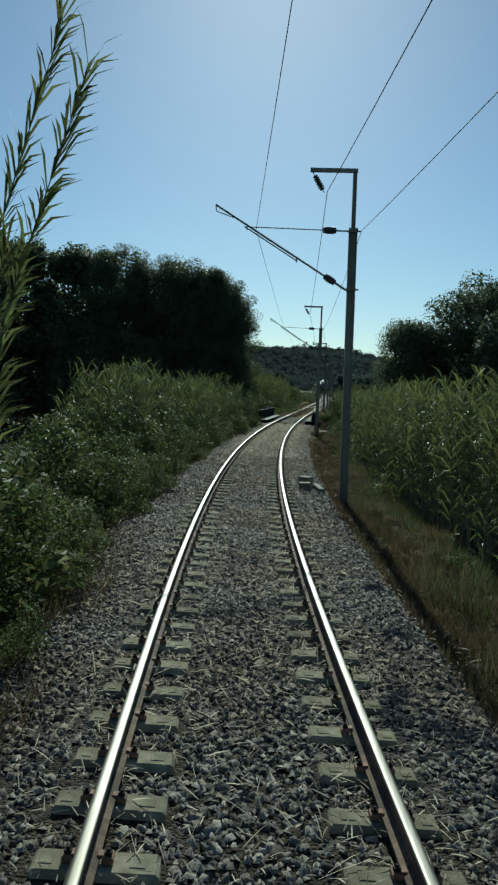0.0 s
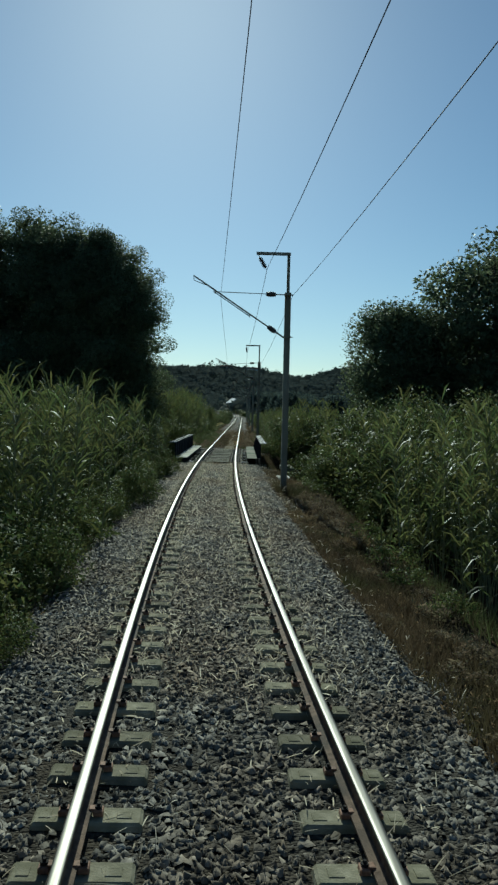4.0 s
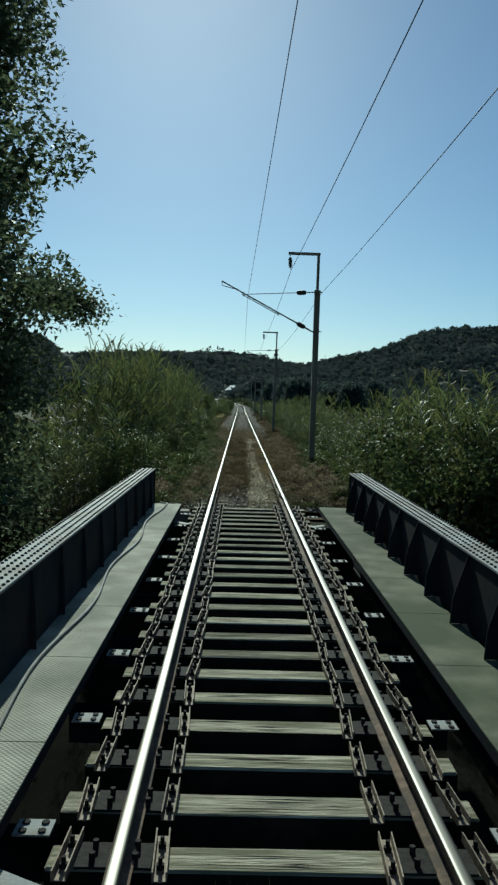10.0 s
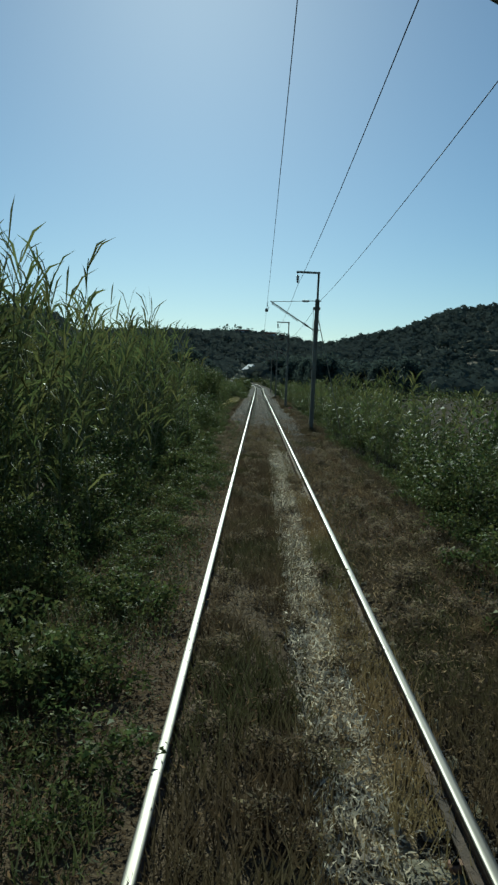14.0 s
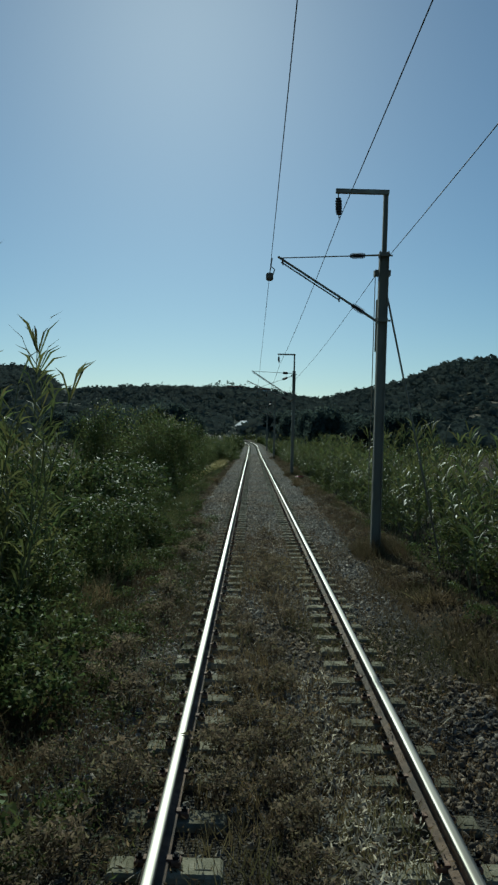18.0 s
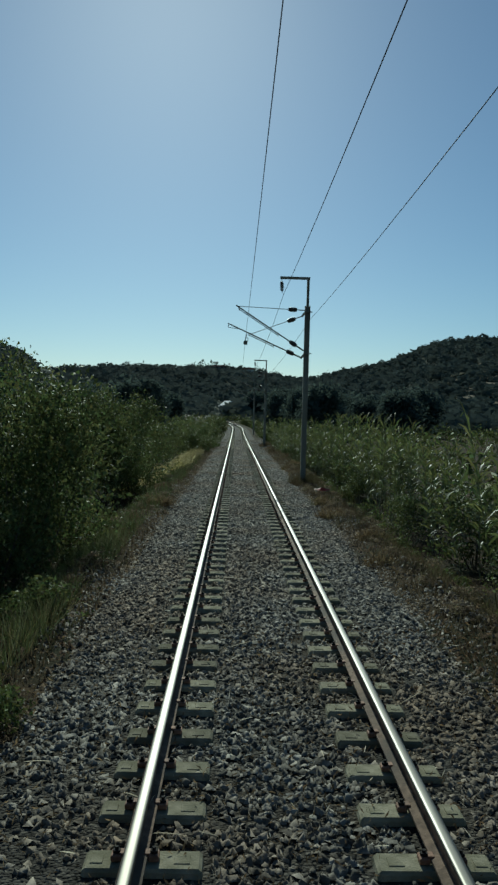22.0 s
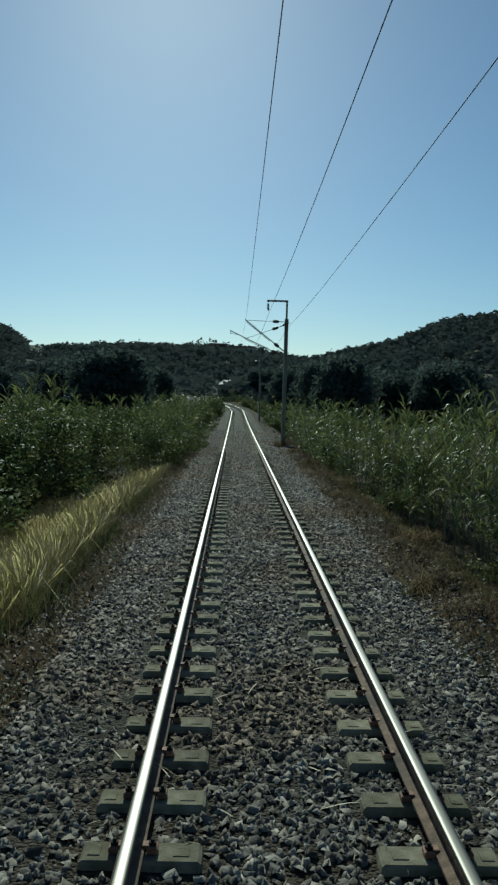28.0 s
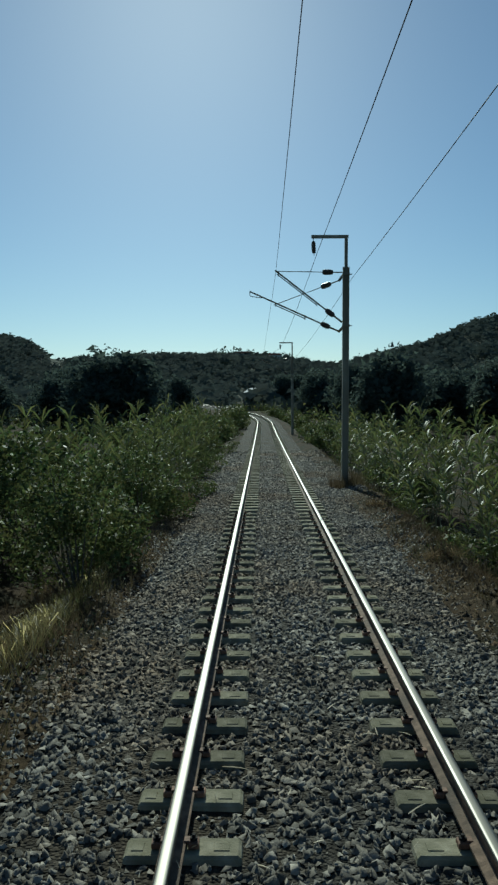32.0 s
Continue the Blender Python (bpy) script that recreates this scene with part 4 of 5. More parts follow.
def plant(name, names, meshes, label, cat, group, x, y, sc, turn, sink=0.1, base=None):
    e = new(name)
    tagged(e, label, cat, group)
    for n, me in zip(names, meshes):
        tagged(part(n, me, e), kind="stuff")
    e.matrix_basis = Matrix.Translation((x, y, (stand_z(x, y) if base is None else base) - sink)) @ Matrix.Rotation(turn, 4, "Z") @ Matrix.Diagonal((sc[0], sc[0], sc[1], 1))
    return e


CANES = [cane_meshes(3.9, 15, 0.45) for _ in range(4)]
CANES_FAR = [cane_meshes(3.9, 9, 0.45, 1.5) for _ in range(3)]
BUSHES_FAR = [bush_meshes(1.3, 2.4, 1300, 0.14, LEAF) for _ in range(3)]
BUSHES = [bush_meshes(1.3, 2.6, 4000, 0.074, LEAF) for _ in range(4)]
TALLBUSH = [bush_meshes(2.5, 5.2, 16000, 0.085, LEAF) for _ in range(3)]
TUFTS = [bush_meshes(0.30, 0.20, 300, 0.15, WEEDGRASS, 0.08, -0.9) for _ in range(3)]
RUSSETS = [bush_meshes(0.34, 0.40, 620, 0.042, WEEDLEAF, 0.45, -0.3) for _ in range(4)]
LOWBUSH = [bush_meshes(0.75, 0.75, 850, 0.06, LEAF) for _ in range(3)]


def x_at(y, d):
    return float(line(y)[0]) + d


def cane_row(y0, y1, d0, d1, step, hs, gap=0.0):
    """Canes between y0 and y1, from d0 to d1 metres off the middle of the track; hs: lowest and highest stand."""
    y = y0
    while y < y1:
        for d in np.arange(abs(d0), abs(d1), 1.15):
            if rng.uniform() < gap:
                continue
            dd = (d + rng.uniform(-0.35, 0.35)) * (1 if d0 > 0 else -1)
            yy = y + rng.uniform(-0.5, 0.5)
            h = rng.uniform(*hs) / 3.9
            plant("giant_cane", ("stem", "foliage"), CANES[rng.integers(4)] if abs(dd) < 5.7 and yy < 205 else CANES_FAR[rng.integers(3)], "tall green giant cane beside the track", "cane", "cane brake", x_at(yy, dd), yy, (0.9 + 0.25 * h, h), rng.uniform(0, 6.28))
        y += step


def bush_row(y0, y1, d0, d1, step, hs, meshes=None, gap=0.15, label="dense green bush at the foot of the bank", name="bush"):
    y = y0
    while y < y1:
        for d in (np.arange(abs(d0), abs(d1), 1.7) if d0 * d1 > 0 else np.arange(d0, d1, 1.1)):
            if rng.uniform() < gap:
                continue
            dd = (d + rng.uniform(-0.5, 0.5)) * (-1 if d0 < 0 and d1 < 0 else 1)
            if abs(abs(dd) - 0.87) < 0.4:
                continue
            yy = y + rng.uniform(-0.6, 0.6)
            h = rng.uniform(*hs)
            ms = BUSHES_FAR if meshes is None and (abs(dd) > 8.2 or yy > 215) else meshes or BUSHES
            plant(name, ("branchwork", "foliage"), ms[rng.integers(len(ms))], label, "bush" if name == "bush" else "weeds", "trackside bushes" if name == "bush" else "weeds on the bank" if name != "bramble_clump" else "brambles at the bridge end", x_at(yy, dd), yy, (h * rng.uniform(0.85, 1.1), h), rng.uniform(0, 6.28))
        y += step


# left of the line, from the start to the far end
bush_row(20, 52, -4.3, -7.0, 1.7, (1.0, 1.45), gap=0.05)
bush_row(22, 46, -3.3, -3.4, 1.7, (0.5, 0.8), gap=0.1)
cane_row(42, 54, -4.6, -6.5, 1.7, (3.6, 4.6))
cane_row(54, 77, -3.8, -5.9, 1.6, (3.4, 4.4))
bush_row(52, 77, -3.0, -3.5, 2.2, (0.5, 0.75), label="small leafy shrub leaning over the ballast edge", name="shrub")
bush_row(70, 79, -3.7, -5.6, 1.6, (0.95, 1.25), gap=0.05)
cane_row(98, 103, -4.2, -7.5, 1.6, (2.4, 3.4))
cane_row(104, 134, -4.3, -6.5, 1.45, (4.4, 5.8))
cane_row(134, 138, -4.7, -7.0, 1.4, (3.4, 4.6))
bush_row(135, 144, -4.2, -4.8, 1.6, (0.8, 1.15), gap=0.05)
bush_row(98, 132, -3.4, -3.9, 1.8, (0.55, 0.85), label="small leafy shrub leaning over the ballast edge", name="shrub")
bush_row(142, 150, -4.6, -8.0, 1.8, (1.1, 1.6))
bush_row(150, 160, -5.2, -9.0, 2.0, (1.1, 1.5))
cane_row(166, 178, -6.0, -8.5, 2.0, (2.6, 3.4))
for x, y, h in ((-4.75, 160.6, 0.90), (-5.7, 163.6, 0.92), (-6.9, 158.4, 0.95), (-4.9, 179.6, 0.84), (-6.3, 182.0, 0.90), (-7.4, 180.0, 0.92), (7.0, 66.0, 0.9), (7.9, 70.0, 0.98), (7.3, 74.5, 0.9), (8.8, 62.5, 0.95), (7.1, 88.0, 1.0), (8.6, 85.0, 1.05), (6.9, 84.2, 0.9), (7.0, 92.0, 1.05), (9.6, 89.5, 1.1)):
    plant("bush", ("branchwork", "foliage"), TALLBUSH[rng.integers(3)], "tall rounded dark green bush beside the bank", "bush", "trackside bushes", x, y, (h, h * (1.3 if x < 0 else 1.12)), rng.uniform(0, 6.28))
cane_row(213, 240, -4.3, -6.4, 2.6, (2.6, 4.0), 0.1)
bush_row(188, 213, -7.0, -8.2, 2.0, (1.2, 1.6), None, 0.1)
bush_row(206, 214, -3.7, -5.2, 1.6, (0.75, 1.15), None, 0.05)
cane_row(190, 213, -8.0, -9.1, 2.6, (3.2, 4.4), 0.1)
bush_row(196, 300, -8.0, -9.5, 6.5, (1.4, 2.0))
bush_row(33, 59, -2.72, -2.8, 1.25, (0.42, 0.62), gap=0.12, label="small leafy shrub leaning over the ballast edge", name="shrub")
bush_row(24, 50, -3.3, -3.4, 1.4, (0.7, 1.0), gap=0.1)
bush_row(60, 76, -2.75, -2.85, 1.3, (0.36, 0.55), gap=0.1, label="small leafy shrub leaning over the ballast edge", name="shrub")
bush_row(128, 147, -3.2, -3.3, 1.5, (0.4, 0.65), gap=0.15, label="small leafy shrub leaning over the ballast edge", name="shrub")
bush_row(19, 31, -2.5, -2.55, 1.1, (0.34, 0.48), gap=0.1, label="small leafy shrub leaning over the ballast edge", name="shrub")
bush_row(42, 50, -2.4, -2.45, 1.3, (0.3, 0.45), gap=0.3, label="small leafy shrub leaning over the ballast edge", name="shrub")
bush_row(61, 75, -2.4, -2.45, 1.3, (0.45, 0.7), gap=0.05, label="small leafy shrub leaning over the ballast edge", name="shrub")
# right of the line
cane_row(24, 60, 5.3, 7.5, 1.4, (3.6, 4.6))
bush_row(60, 79, 6.4, 8.3, 1.7, (1.4, 1.75), gap=0.05)
cane_row(61, 75, 6.0, 7.4, 1.5, (3.2, 4.1), 0.15)
bush_row(73, 81, 4.4, 6.4, 1.5, (0.6, 1.05), gap=0.05)
bush_row(96, 106, 4.9, 8.0, 2.0, (1.3, 1.8))
cane_row(97, 107, 4.9, 8.6, 1.7, (3.6, 4.9))
bush_row(106, 128, 5.0, 8.0, 2.2, (0.9, 1.3))
bush_row(97, 132, 8.6, 13.0, 3.4, (1.0, 1.6))
bush_row(97, 112, -8.6, -13.0, 3.4, (1.0, 1.5))
cane_row(128, 205, 5.8, 8.0, 2.2, (2.7, 4.5), 0.22)
cane_row(205, 250, 4.6, 6.8, 3.6, (2.6, 3.9), 0.15)
bush_row(130, 236, 5.6, 6.4, 5.0, (0.7, 1.25), None, 0.2)
bush_row(262, 332, -3.9, -4.6, 3.0, (1.15, 1.6))
bush_row(248, 340, 4.2, 5.7, 4.0, (0.9, 1.5))
bush_row(240, 340, -4.2, -5.7, 4.0, (0.9, 1.6))
# low scrub on the shoulders
WEEDS = "low green weeds and brambles on the ballast edge"
bush_row(19, 60, -2.75, -3.6, 1.1, (0.7, 1.3), LOWBUSH, 0.1, WEEDS, "weed_clump")
bush_row(60, 79, -3.0, -3.6, 1.6, (0.6, 1.1), LOWBUSH, 0.2, WEEDS, "weed_clump")
bush_row(96, 133, -2.7, -3.5, 1.2, (0.6, 1.2), LOWBUSH, 0.15, WEEDS, "weed_clump")
bush_row(133, 158, -3.2, -4.6, 1.5, (0.6, 1.1), LOWBUSH, 0.25, WEEDS, "weed_clump")
bush_row(158, 181, -3.9, -4.6, 2.2, (0.6, 1.1), LOWBUSH, 0.3, WEEDS, "weed_clump")
bush_row(18, 42, -2.55, -2.8, 1.3, (0.4, 0.75), LOWBUSH, 0.3, WEEDS, "weed_clump")
bush_row(21, 52, -1.95, -2.3, 1.9, (0.2, 0.36), LOWBUSH, 0.3, WEEDS, "weed_clump")
bush_row(96, 108, -2.4, -4.4, 1.3, (0.8, 1.4), LOWBUSH, 0.1, WEEDS, "weed_clump")
bush_row(128, 147, -2.1, -2.8, 1.3, (0.4, 0.8), LOWBUSH, 0.15, WEEDS, "weed_clump")
bush_row(96.5, 128, -1.8, -2.5, 1.1, (0.4, 0.75), LOWBUSH, 0.1, WEEDS, "weed_clump")
bush_row(158, 182, -3.2, -3.7, 2.0, (0.35, 0.7), LOWBUSH, 0.3, WEEDS, "weed_clump")
bush_row(96, 114, 2.9, 4.8, 1.4, (0.7, 1.3), LOWBUSH, 0.15, WEEDS, "weed_clump")
bush_row(212, 240, -2.9, -3.9, 1.9, (0.8, 1.3), LOWBUSH, 0.2, WEEDS, "weed_clump")
bush_row(30, 79, 3.9, 4.4, 2.2, (0.6, 1.0), LOWBUSH, 0.4, WEEDS, "weed_clump")
bush_row(128, 215, 3.7, 4.3, 2.2, (0.5, 1.0), LOWBUSH, 0.3, WEEDS, "weed_clump")
bush_row(95, 135, 3.3, 3.8, 1.6, (0.5, 0.9), LOWBUSH, 0.3, "low scrubby weeds on the track shoulder", "weed_clump")

for d, y0, y1 in ((-1.5, 100, 128), (-2.1, 104, 128), (-2.0, 126, 150), (-2.7, 130, 152), (-2.3, 110, 127), (-1.75, 114, 126)):
    bush_row(y0, y1, d, d - 0.1, 1.0, (0.42, 0.78), LOWBUSH, 0.2, "low leafy green weeds beside the buried rail", "weed_patch")
BRAMBLE = "dark bramble clump with rusty stems at the bridge end"
for d, y1 in ((-1.4, 103), (-2.2, 104.5), (-3.0, 104.5), (1.5, 100), (2.3, 106), (3.1, 109)):
    bush_row(95.5, y1, d, d + math.copysign(0.1, d), 0.9, (0.55, 0.95), LOWBUSH, 0.12, BRAMBLE, "bramble_clump")
RUSSET = "fuzzy russet dead weeds grown up between the rails"
for d, y0, y1, g in ((-0.55, 98.5, 131, 0.12), (-0.25, 99.5, 130, 0.15), (0.02, 101, 131, 0.5), (0.55, 106.5, 121, 0.3), (-0.5, 131, 141, 0.55), (0.0, 127, 143, 0.35), (1.35, 97, 122, 0.15), (1.75, 97, 128, 0.25), (2.3, 97, 131, 0.3), (-1.35, 112, 131, 0.3), (-1.75, 126, 146, 0.3), (-1.55, 95.8, 102, 0.1), (-2.3, 95.8, 103, 0.1), (1.6, 95.8, 101, 0.1), (2.4, 95.8, 103, 0.1)):
    y = y0
    while y < y1:
        if rng.uniform() > g:
            h = rng.uniform(0.5, 1.15) * (1.0 if abs(d) > 0.9 else 0.85) * (1.5 if y < 103 and abs(d) > 1.5 else 1.0)
            dd = d + rng.uniform(-0.13, 0.13)
            plant("dead_weed", ("branchwork", "foliage"), RUSSETS[rng.integers(len(RUSSETS))], RUSSET if abs(d) < 0.9 else "fuzzy russet dead weeds beside the rail", "weeds", "dead weeds over the track", x_at(y, dd), y, (h, h), rng.uniform(0, 6.28), 0.0, -0.25 if y < 99 or (y > 127 and abs(d) > 0.9) else -0.215)
        y += rng.uniform(0.6, 1.15)
for d, y0, y1, g in ((2.35, 22, 79, 0.35), (2.8, 22, 79, 0.2), (3.3, 24, 79, 0.2), (-2.15, 24, 60, 0.5), (-2.45, 24, 78, 0.4), (2.5, 133, 200, 0.45), (3.0, 133, 200, 0.3), (-2.6, 148, 182, 0.4), (-3.1, 148, 182, 0.3)):
    y = y0
    while y < y1:
        if rng.uniform() > g:
            h, dd = rng.uniform(0.45, 1.0), d + rng.uniform(-0.2, 0.2)
            plant("withered_weed", ("branchwork", "foliage"), RUSSETS[rng.integers(len(RUSSETS))], "fuzzy russet dead weeds along the ballast edge", "weeds", "dead weeds along the bank", x_at(y, dd), y, (h * 1.15, h * 0.8), rng.uniform(0, 6.28), 0.03)
        y += rng.uniform(0.9, 1.9)
DRY = "low tuft of dead brown weeds on the ground"
bush_row(96, 131, -2.6, 2.9, 1.5, (0.6, 1.1), TUFTS, 0.45, DRY, "dry_weed_tuft")
for a, b, d in ((24, 79, 2.7), (131, 215, 2.7), (150, 215, -3.0), (40, 79, -2.6), (131, 150, -2.7)):
    bush_row(a, b, d, d + (1.8 if d > 0 else -1.8), 3.4, (0.8, 1.7), TUFTS, 0.3, DRY, "dry_weed_tuft")

# ---- trees along the stream and behind the canes ----
TREES = [tree_meshes(16, 4.3, 0.32, 160000, 0.115, 0.03, 240), tree_meshes(13, 3.6, 0.28, 28000, 0.22, 0.03, 150), tree_meshes(9, 3.4, 0.24, 40000, 0.125, 0.03, 150), tree_meshes(9, 3.3, 0.22, 40000, 0.115, 0.30, 120), tree_meshes(8, 3.6, 0.2, 5000, 0.36, 0.06, 34)]
# These small far crowns take the leaf colour that has haze in it.
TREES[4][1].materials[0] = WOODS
for x, y, k, h in ((-6.75, 90.2, 0, 0.92), (-8.7, 90.9, 0, 1.0), (-11.2, 91.5, 0, 1.07), (-16.6, 91, 0, 1.12), (-22, 92, 1, 1.38), (-27, 91, 1, 1.42), (-33, 95, 1, 1.3),
                   (10.4, 87.5, 3, 1.22), (16.0, 88, 2, 1.65), (18, 79, 1, 1.1), (24, 80, 1, 1.2), (31, 76, 1, 1.25), (-13, 112, 1, 0.6), (-8.6, 88.6, 2, 0.8), (-13.5, 88, 2, 1.0), (-19, 88, 2, 1.1), (17.5, 83, 2, 1.0)):
    tree = plant("tree", ("trunk", "crown"), TREES[k], "tall leafy dark green riverside tree", "tree", "riverside trees", x, y, (h, h), rng.uniform(0, 6.28), 0.3, -1.6)
    if x == -6.75:
        # the limb that hangs out towards the line
        bm = bm_new()
        limb = [Vector((-6.2, 91.0, 3.4)), Vector((-5.1, 93.0, 4.4)), Vector((-4.4, 94.2, 4.6)), Vector((-3.75, 95.2, 4.25))]
        for k2, (a, b) in enumerate(zip(limb, limb[1:])):
            rod(bm, a, b, 0.075 - 0.022 * k2, 6, 0.053 - 0.02 * k2, False)
        me = finish(bm, "limb", BARK)
        t2 = rng.uniform(0.5, 1, 3400) ** 0.6
        pos = np.stack([np.interp(t2, [0, 0.5, 0.8, 1], [p[k2] for p in limb]) for k2 in range(3)], -1)
        off = rng.normal(size=(3400, 3)) * np.array([0.25, 0.3, 0.2])
        fol = leaves("limb_leaves", pos + off, np.full(3400, 0.1), TREELEAF, 0.7, tri=True, out=off + np.array([0, 0, 0.2]))
        back = tree.matrix_basis.inverted()
        part("limb", me, tree, m=back)
        tagged(part("limb_leaves", fol, tree, m=back), kind="stuff")
# dark trees at the foot of the hills
for k in range(110):
    side = 1 if k % 3 else -1
    y = rng.uniform(290, 440)
    x = float(line(y)[0]) + side * (rng.uniform(9, 22) + (y - 250) * rng.uniform(0.0, 0.33))
    if abs(x + 0.35 + 3.95 * (y - 190) / 350) < 14:
        x += side * 16
    h = rng.uniform(0.65, 1.35)
    plant("tree", ("trunk", "crown"), TREES[4], "dark rounded tree at the foot of the hills", "tree", "trees at the foot of the hills", x, y, (h * rng.uniform(0.8, 1.2), h), rng.uniform(0, 6.28), 0.3)

# ---- rough scrub over the fields on both sides ----
n = 2300
y, a = rng.uniform(96, 420, n), 9 + rng.uniform(0, 1, n) ** 1.5 * 170
x = a * rng.choice([-1, 1], n) + line(y)[0]
h = rng.uniform(1.2, 3.4, n)
cen = np.stack([x, y, ground_z(x, y) + h * 0.4], -1)[:, None, :] + rng.normal(size=(n, 44, 3)) * (h[:, None, None] * np.array([0.42, 0.42, 0.27]))
q = unit(rng.normal(size=(n, 44, 3, 3))) * (h[:, None, None, None] * 0.11)
out = np.repeat((cen - np.stack([x, y, ground_z(x, y)], -1)[:, None, :]).reshape(-1, 3), 3, 0)
tagged(new("field_scrub", soup("field_scrub", cen[:, :, None, :] + q, np.arange(n * 132), 3, LEAF, normals=unit(out))), "rough green scrub over the fields beside the line", "scrub", kind="stuff")

# ---- scattered trees and woods far off ----
n = 9000
ang = np.radians(np.concatenate([rng.uniform(-23, 23, 8700), rng.uniform(-180, 180, n - 8700)]))
rad = np.concatenate([rng.uniform(0, 1, 8700) ** 0.65 * 560 + 230, rng.uniform(250, 800, n - 8700)])
tx, ty = np.sin(ang) * rad, 130 + np.cos(ang) * rad
lx = line(np.clip(ty, -30, 420))[0]
keep = (np.abs(tx - lx) > np.where(ty < 430, 10, 0)) & ~((np.abs(tx + 4.6) < 9) & (ty > 430) & (ty < 605))
tx, ty = tx[keep], ty[keep]
tz = ground_z(tx, ty)
n = len(tx)
hgt = 2.4 + 5.6 * rng.uniform(0, 1, n) ** 2.0
m = 34
dirs = unit(rng.normal(size=(n, m, 3)))
bulk = hgt[:, None, None] * rng.uniform(0.85, 1.2, (n, 1, 3)) * np.array([0.62, 0.62, 0.55])
cen = np.stack([tx, ty, tz + hgt * 0.42], -1)[:, None, :] + dirs * rng.uniform(0.35, 1.0, (n, m, 1)) * bulk
turn = rng.uniform(0, 6.283, (n, m, 1)) + np.array([0, 2.1, 4.2]) + rng.uniform(-0.6, 0.6, (n, m, 3))
q = np.stack([np.cos(turn), np.sin(turn) * 0.8, np.sin(turn) * 0.6], -1) + rng.normal(size=(n, m, 3, 3)) * 0.12
q *= hgt[:, None, None, None] * rng.uniform(0.16, 0.32, (n, m, 1, 1))
facing = np.repeat(unit(dirs * 0.22 + np.array([0, -0.4, 0.9])).reshape(-1, 3), 3, 0)
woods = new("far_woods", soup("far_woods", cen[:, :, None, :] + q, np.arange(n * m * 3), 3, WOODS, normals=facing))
tagged(woods, "dark wooded hillsides and scattered distant trees, haze in their colour", "woodland", kind="stuff")
n = 700
ang = np.radians(rng.uniform(-30, 30, n))
tx, ty = np.sin(ang) * 800, 130 + np.cos(ang) * 800 + rng.uniform(-25, 25, n)
tz = ground_z(tx, ty)
hgt = rng.uniform(4, 12, n) * (0.6 + 0.4 * np.sin(ang * 40) ** 2)
dirs = unit(rng.normal(size=(n, 24, 3))) * rng.uniform(0.4, 1, (n, 24, 1))
cen = np.stack([tx, ty, tz + hgt * 0.62], -1)[:, None, :] + dirs * (hgt[:, None, None] * np.array([0.34, 0.34, 0.42]))
q = unit(rng.normal(size=(n, 24, 3, 3))) * (hgt[:, None, None, None] * 0.16)
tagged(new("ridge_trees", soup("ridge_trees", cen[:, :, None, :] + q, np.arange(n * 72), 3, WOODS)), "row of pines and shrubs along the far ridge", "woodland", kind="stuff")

# ---- grass ----
def grass(name, label, n, y0, y1, d0, d1, hs, mat, width=0.012, patch=0.5, bend=0.3, fine=False):
    y, d = rng.uniform(y0, y1, n), rng.uniform(d0, d1, n)
    p = np.sin(y * 1.1 + 2 * np.sin(d * 1.7)) * np.sin(d * 2.3 + y * 0.37) + rng.normal(size=n) * 0.35
    k = p > patch - 1
    y, d = y[k], d[k]
    P = on_line(y, d, 0.0)
    a = np.abs(d)
    bedz = np.where(a < 1.95, -0.25, np.where(a < 3.0, -0.25 - (a - 1.95) * 0.36, -9))
    bedz = np.where((y > 99.5) & (y < 126) & ((d < 0) | (d > 1.02)) & (a < 2.3), -0.11, bedz)
    bedz = np.where((y > DK1 + 1.5) & (y < 128) & (d >= 0) & (d <= 1.0), -0.192 - 0.026 * (y < 104) + 0.04 * ((y > 105) & (y < 117)), bedz)
    P[:, 2] = np.maximum(P[:, 2] + bedz, ground_z(P[:, 0], P[:, 1])) - 0.02
    h = rng.uniform(*hs, len(y)) * np.clip((y1 - y) / 8, 0.3, 1)
    t = np.stack([rng.normal(size=len(y)) * 0.4, rng.normal(size=len(y)) * 0.4, np.ones(len(y))], -1) * h[:, None]
    if fine:
        side = np.stack([rng.normal(size=len(y)), rng.normal(size=len(y)) * 0.5, np.zeros(len(y))], -1)
        side = unit(side) * width * 0.5
        own = np.cross(side, t)
        side = side * np.where(own[:, 1:2] > 0, -1.0, 1.0)
        nrm = np.repeat(unit(unit(np.cross(side, t)) * 0.3 + np.array([0, 0, 1.0])), 3, 0)
        me = soup(name, np.stack([P - side, P + side, P + t], 1), np.arange(3 * len(y)), 3, mat, normals=nrm)
    else:
        me = cane_leaves(name, P, t, np.full(len(y), width), mat, bend, 1.6)
    tagged(new(name, me), label, "grass", kind="stuff")


grass("dry_grass", "brown dry grass grown over the track past the bridge", 18000, DK1 + 2.3, 131, -0.85, 0.2, (0.05, 0.17), WEEDGRASS, 0.013, 0.35, fine=True)
grass("dry_grass", "brown dry grass grown over the track past the bridge", 15000, DK1 + 0.3, 133, 0.95, 2.8, (0.05, 0.2), WEEDGRASS, 0.013, 0.4, fine=True)
grass("rusty_weeds", "rusty brown weeds grown between the rails", 14000, DK1 + 2.6, 132, -0.75, 0.1, (0.08, 0.28), WEEDGRASS, 0.013, 0.75, fine=True)
grass("dry_grass", "thin brown grass among the ballast", 24000, 128, 143, -2.6, 2.6, (0.05, 0.2), WEEDGRASS, 0.013, 0.7, fine=True)
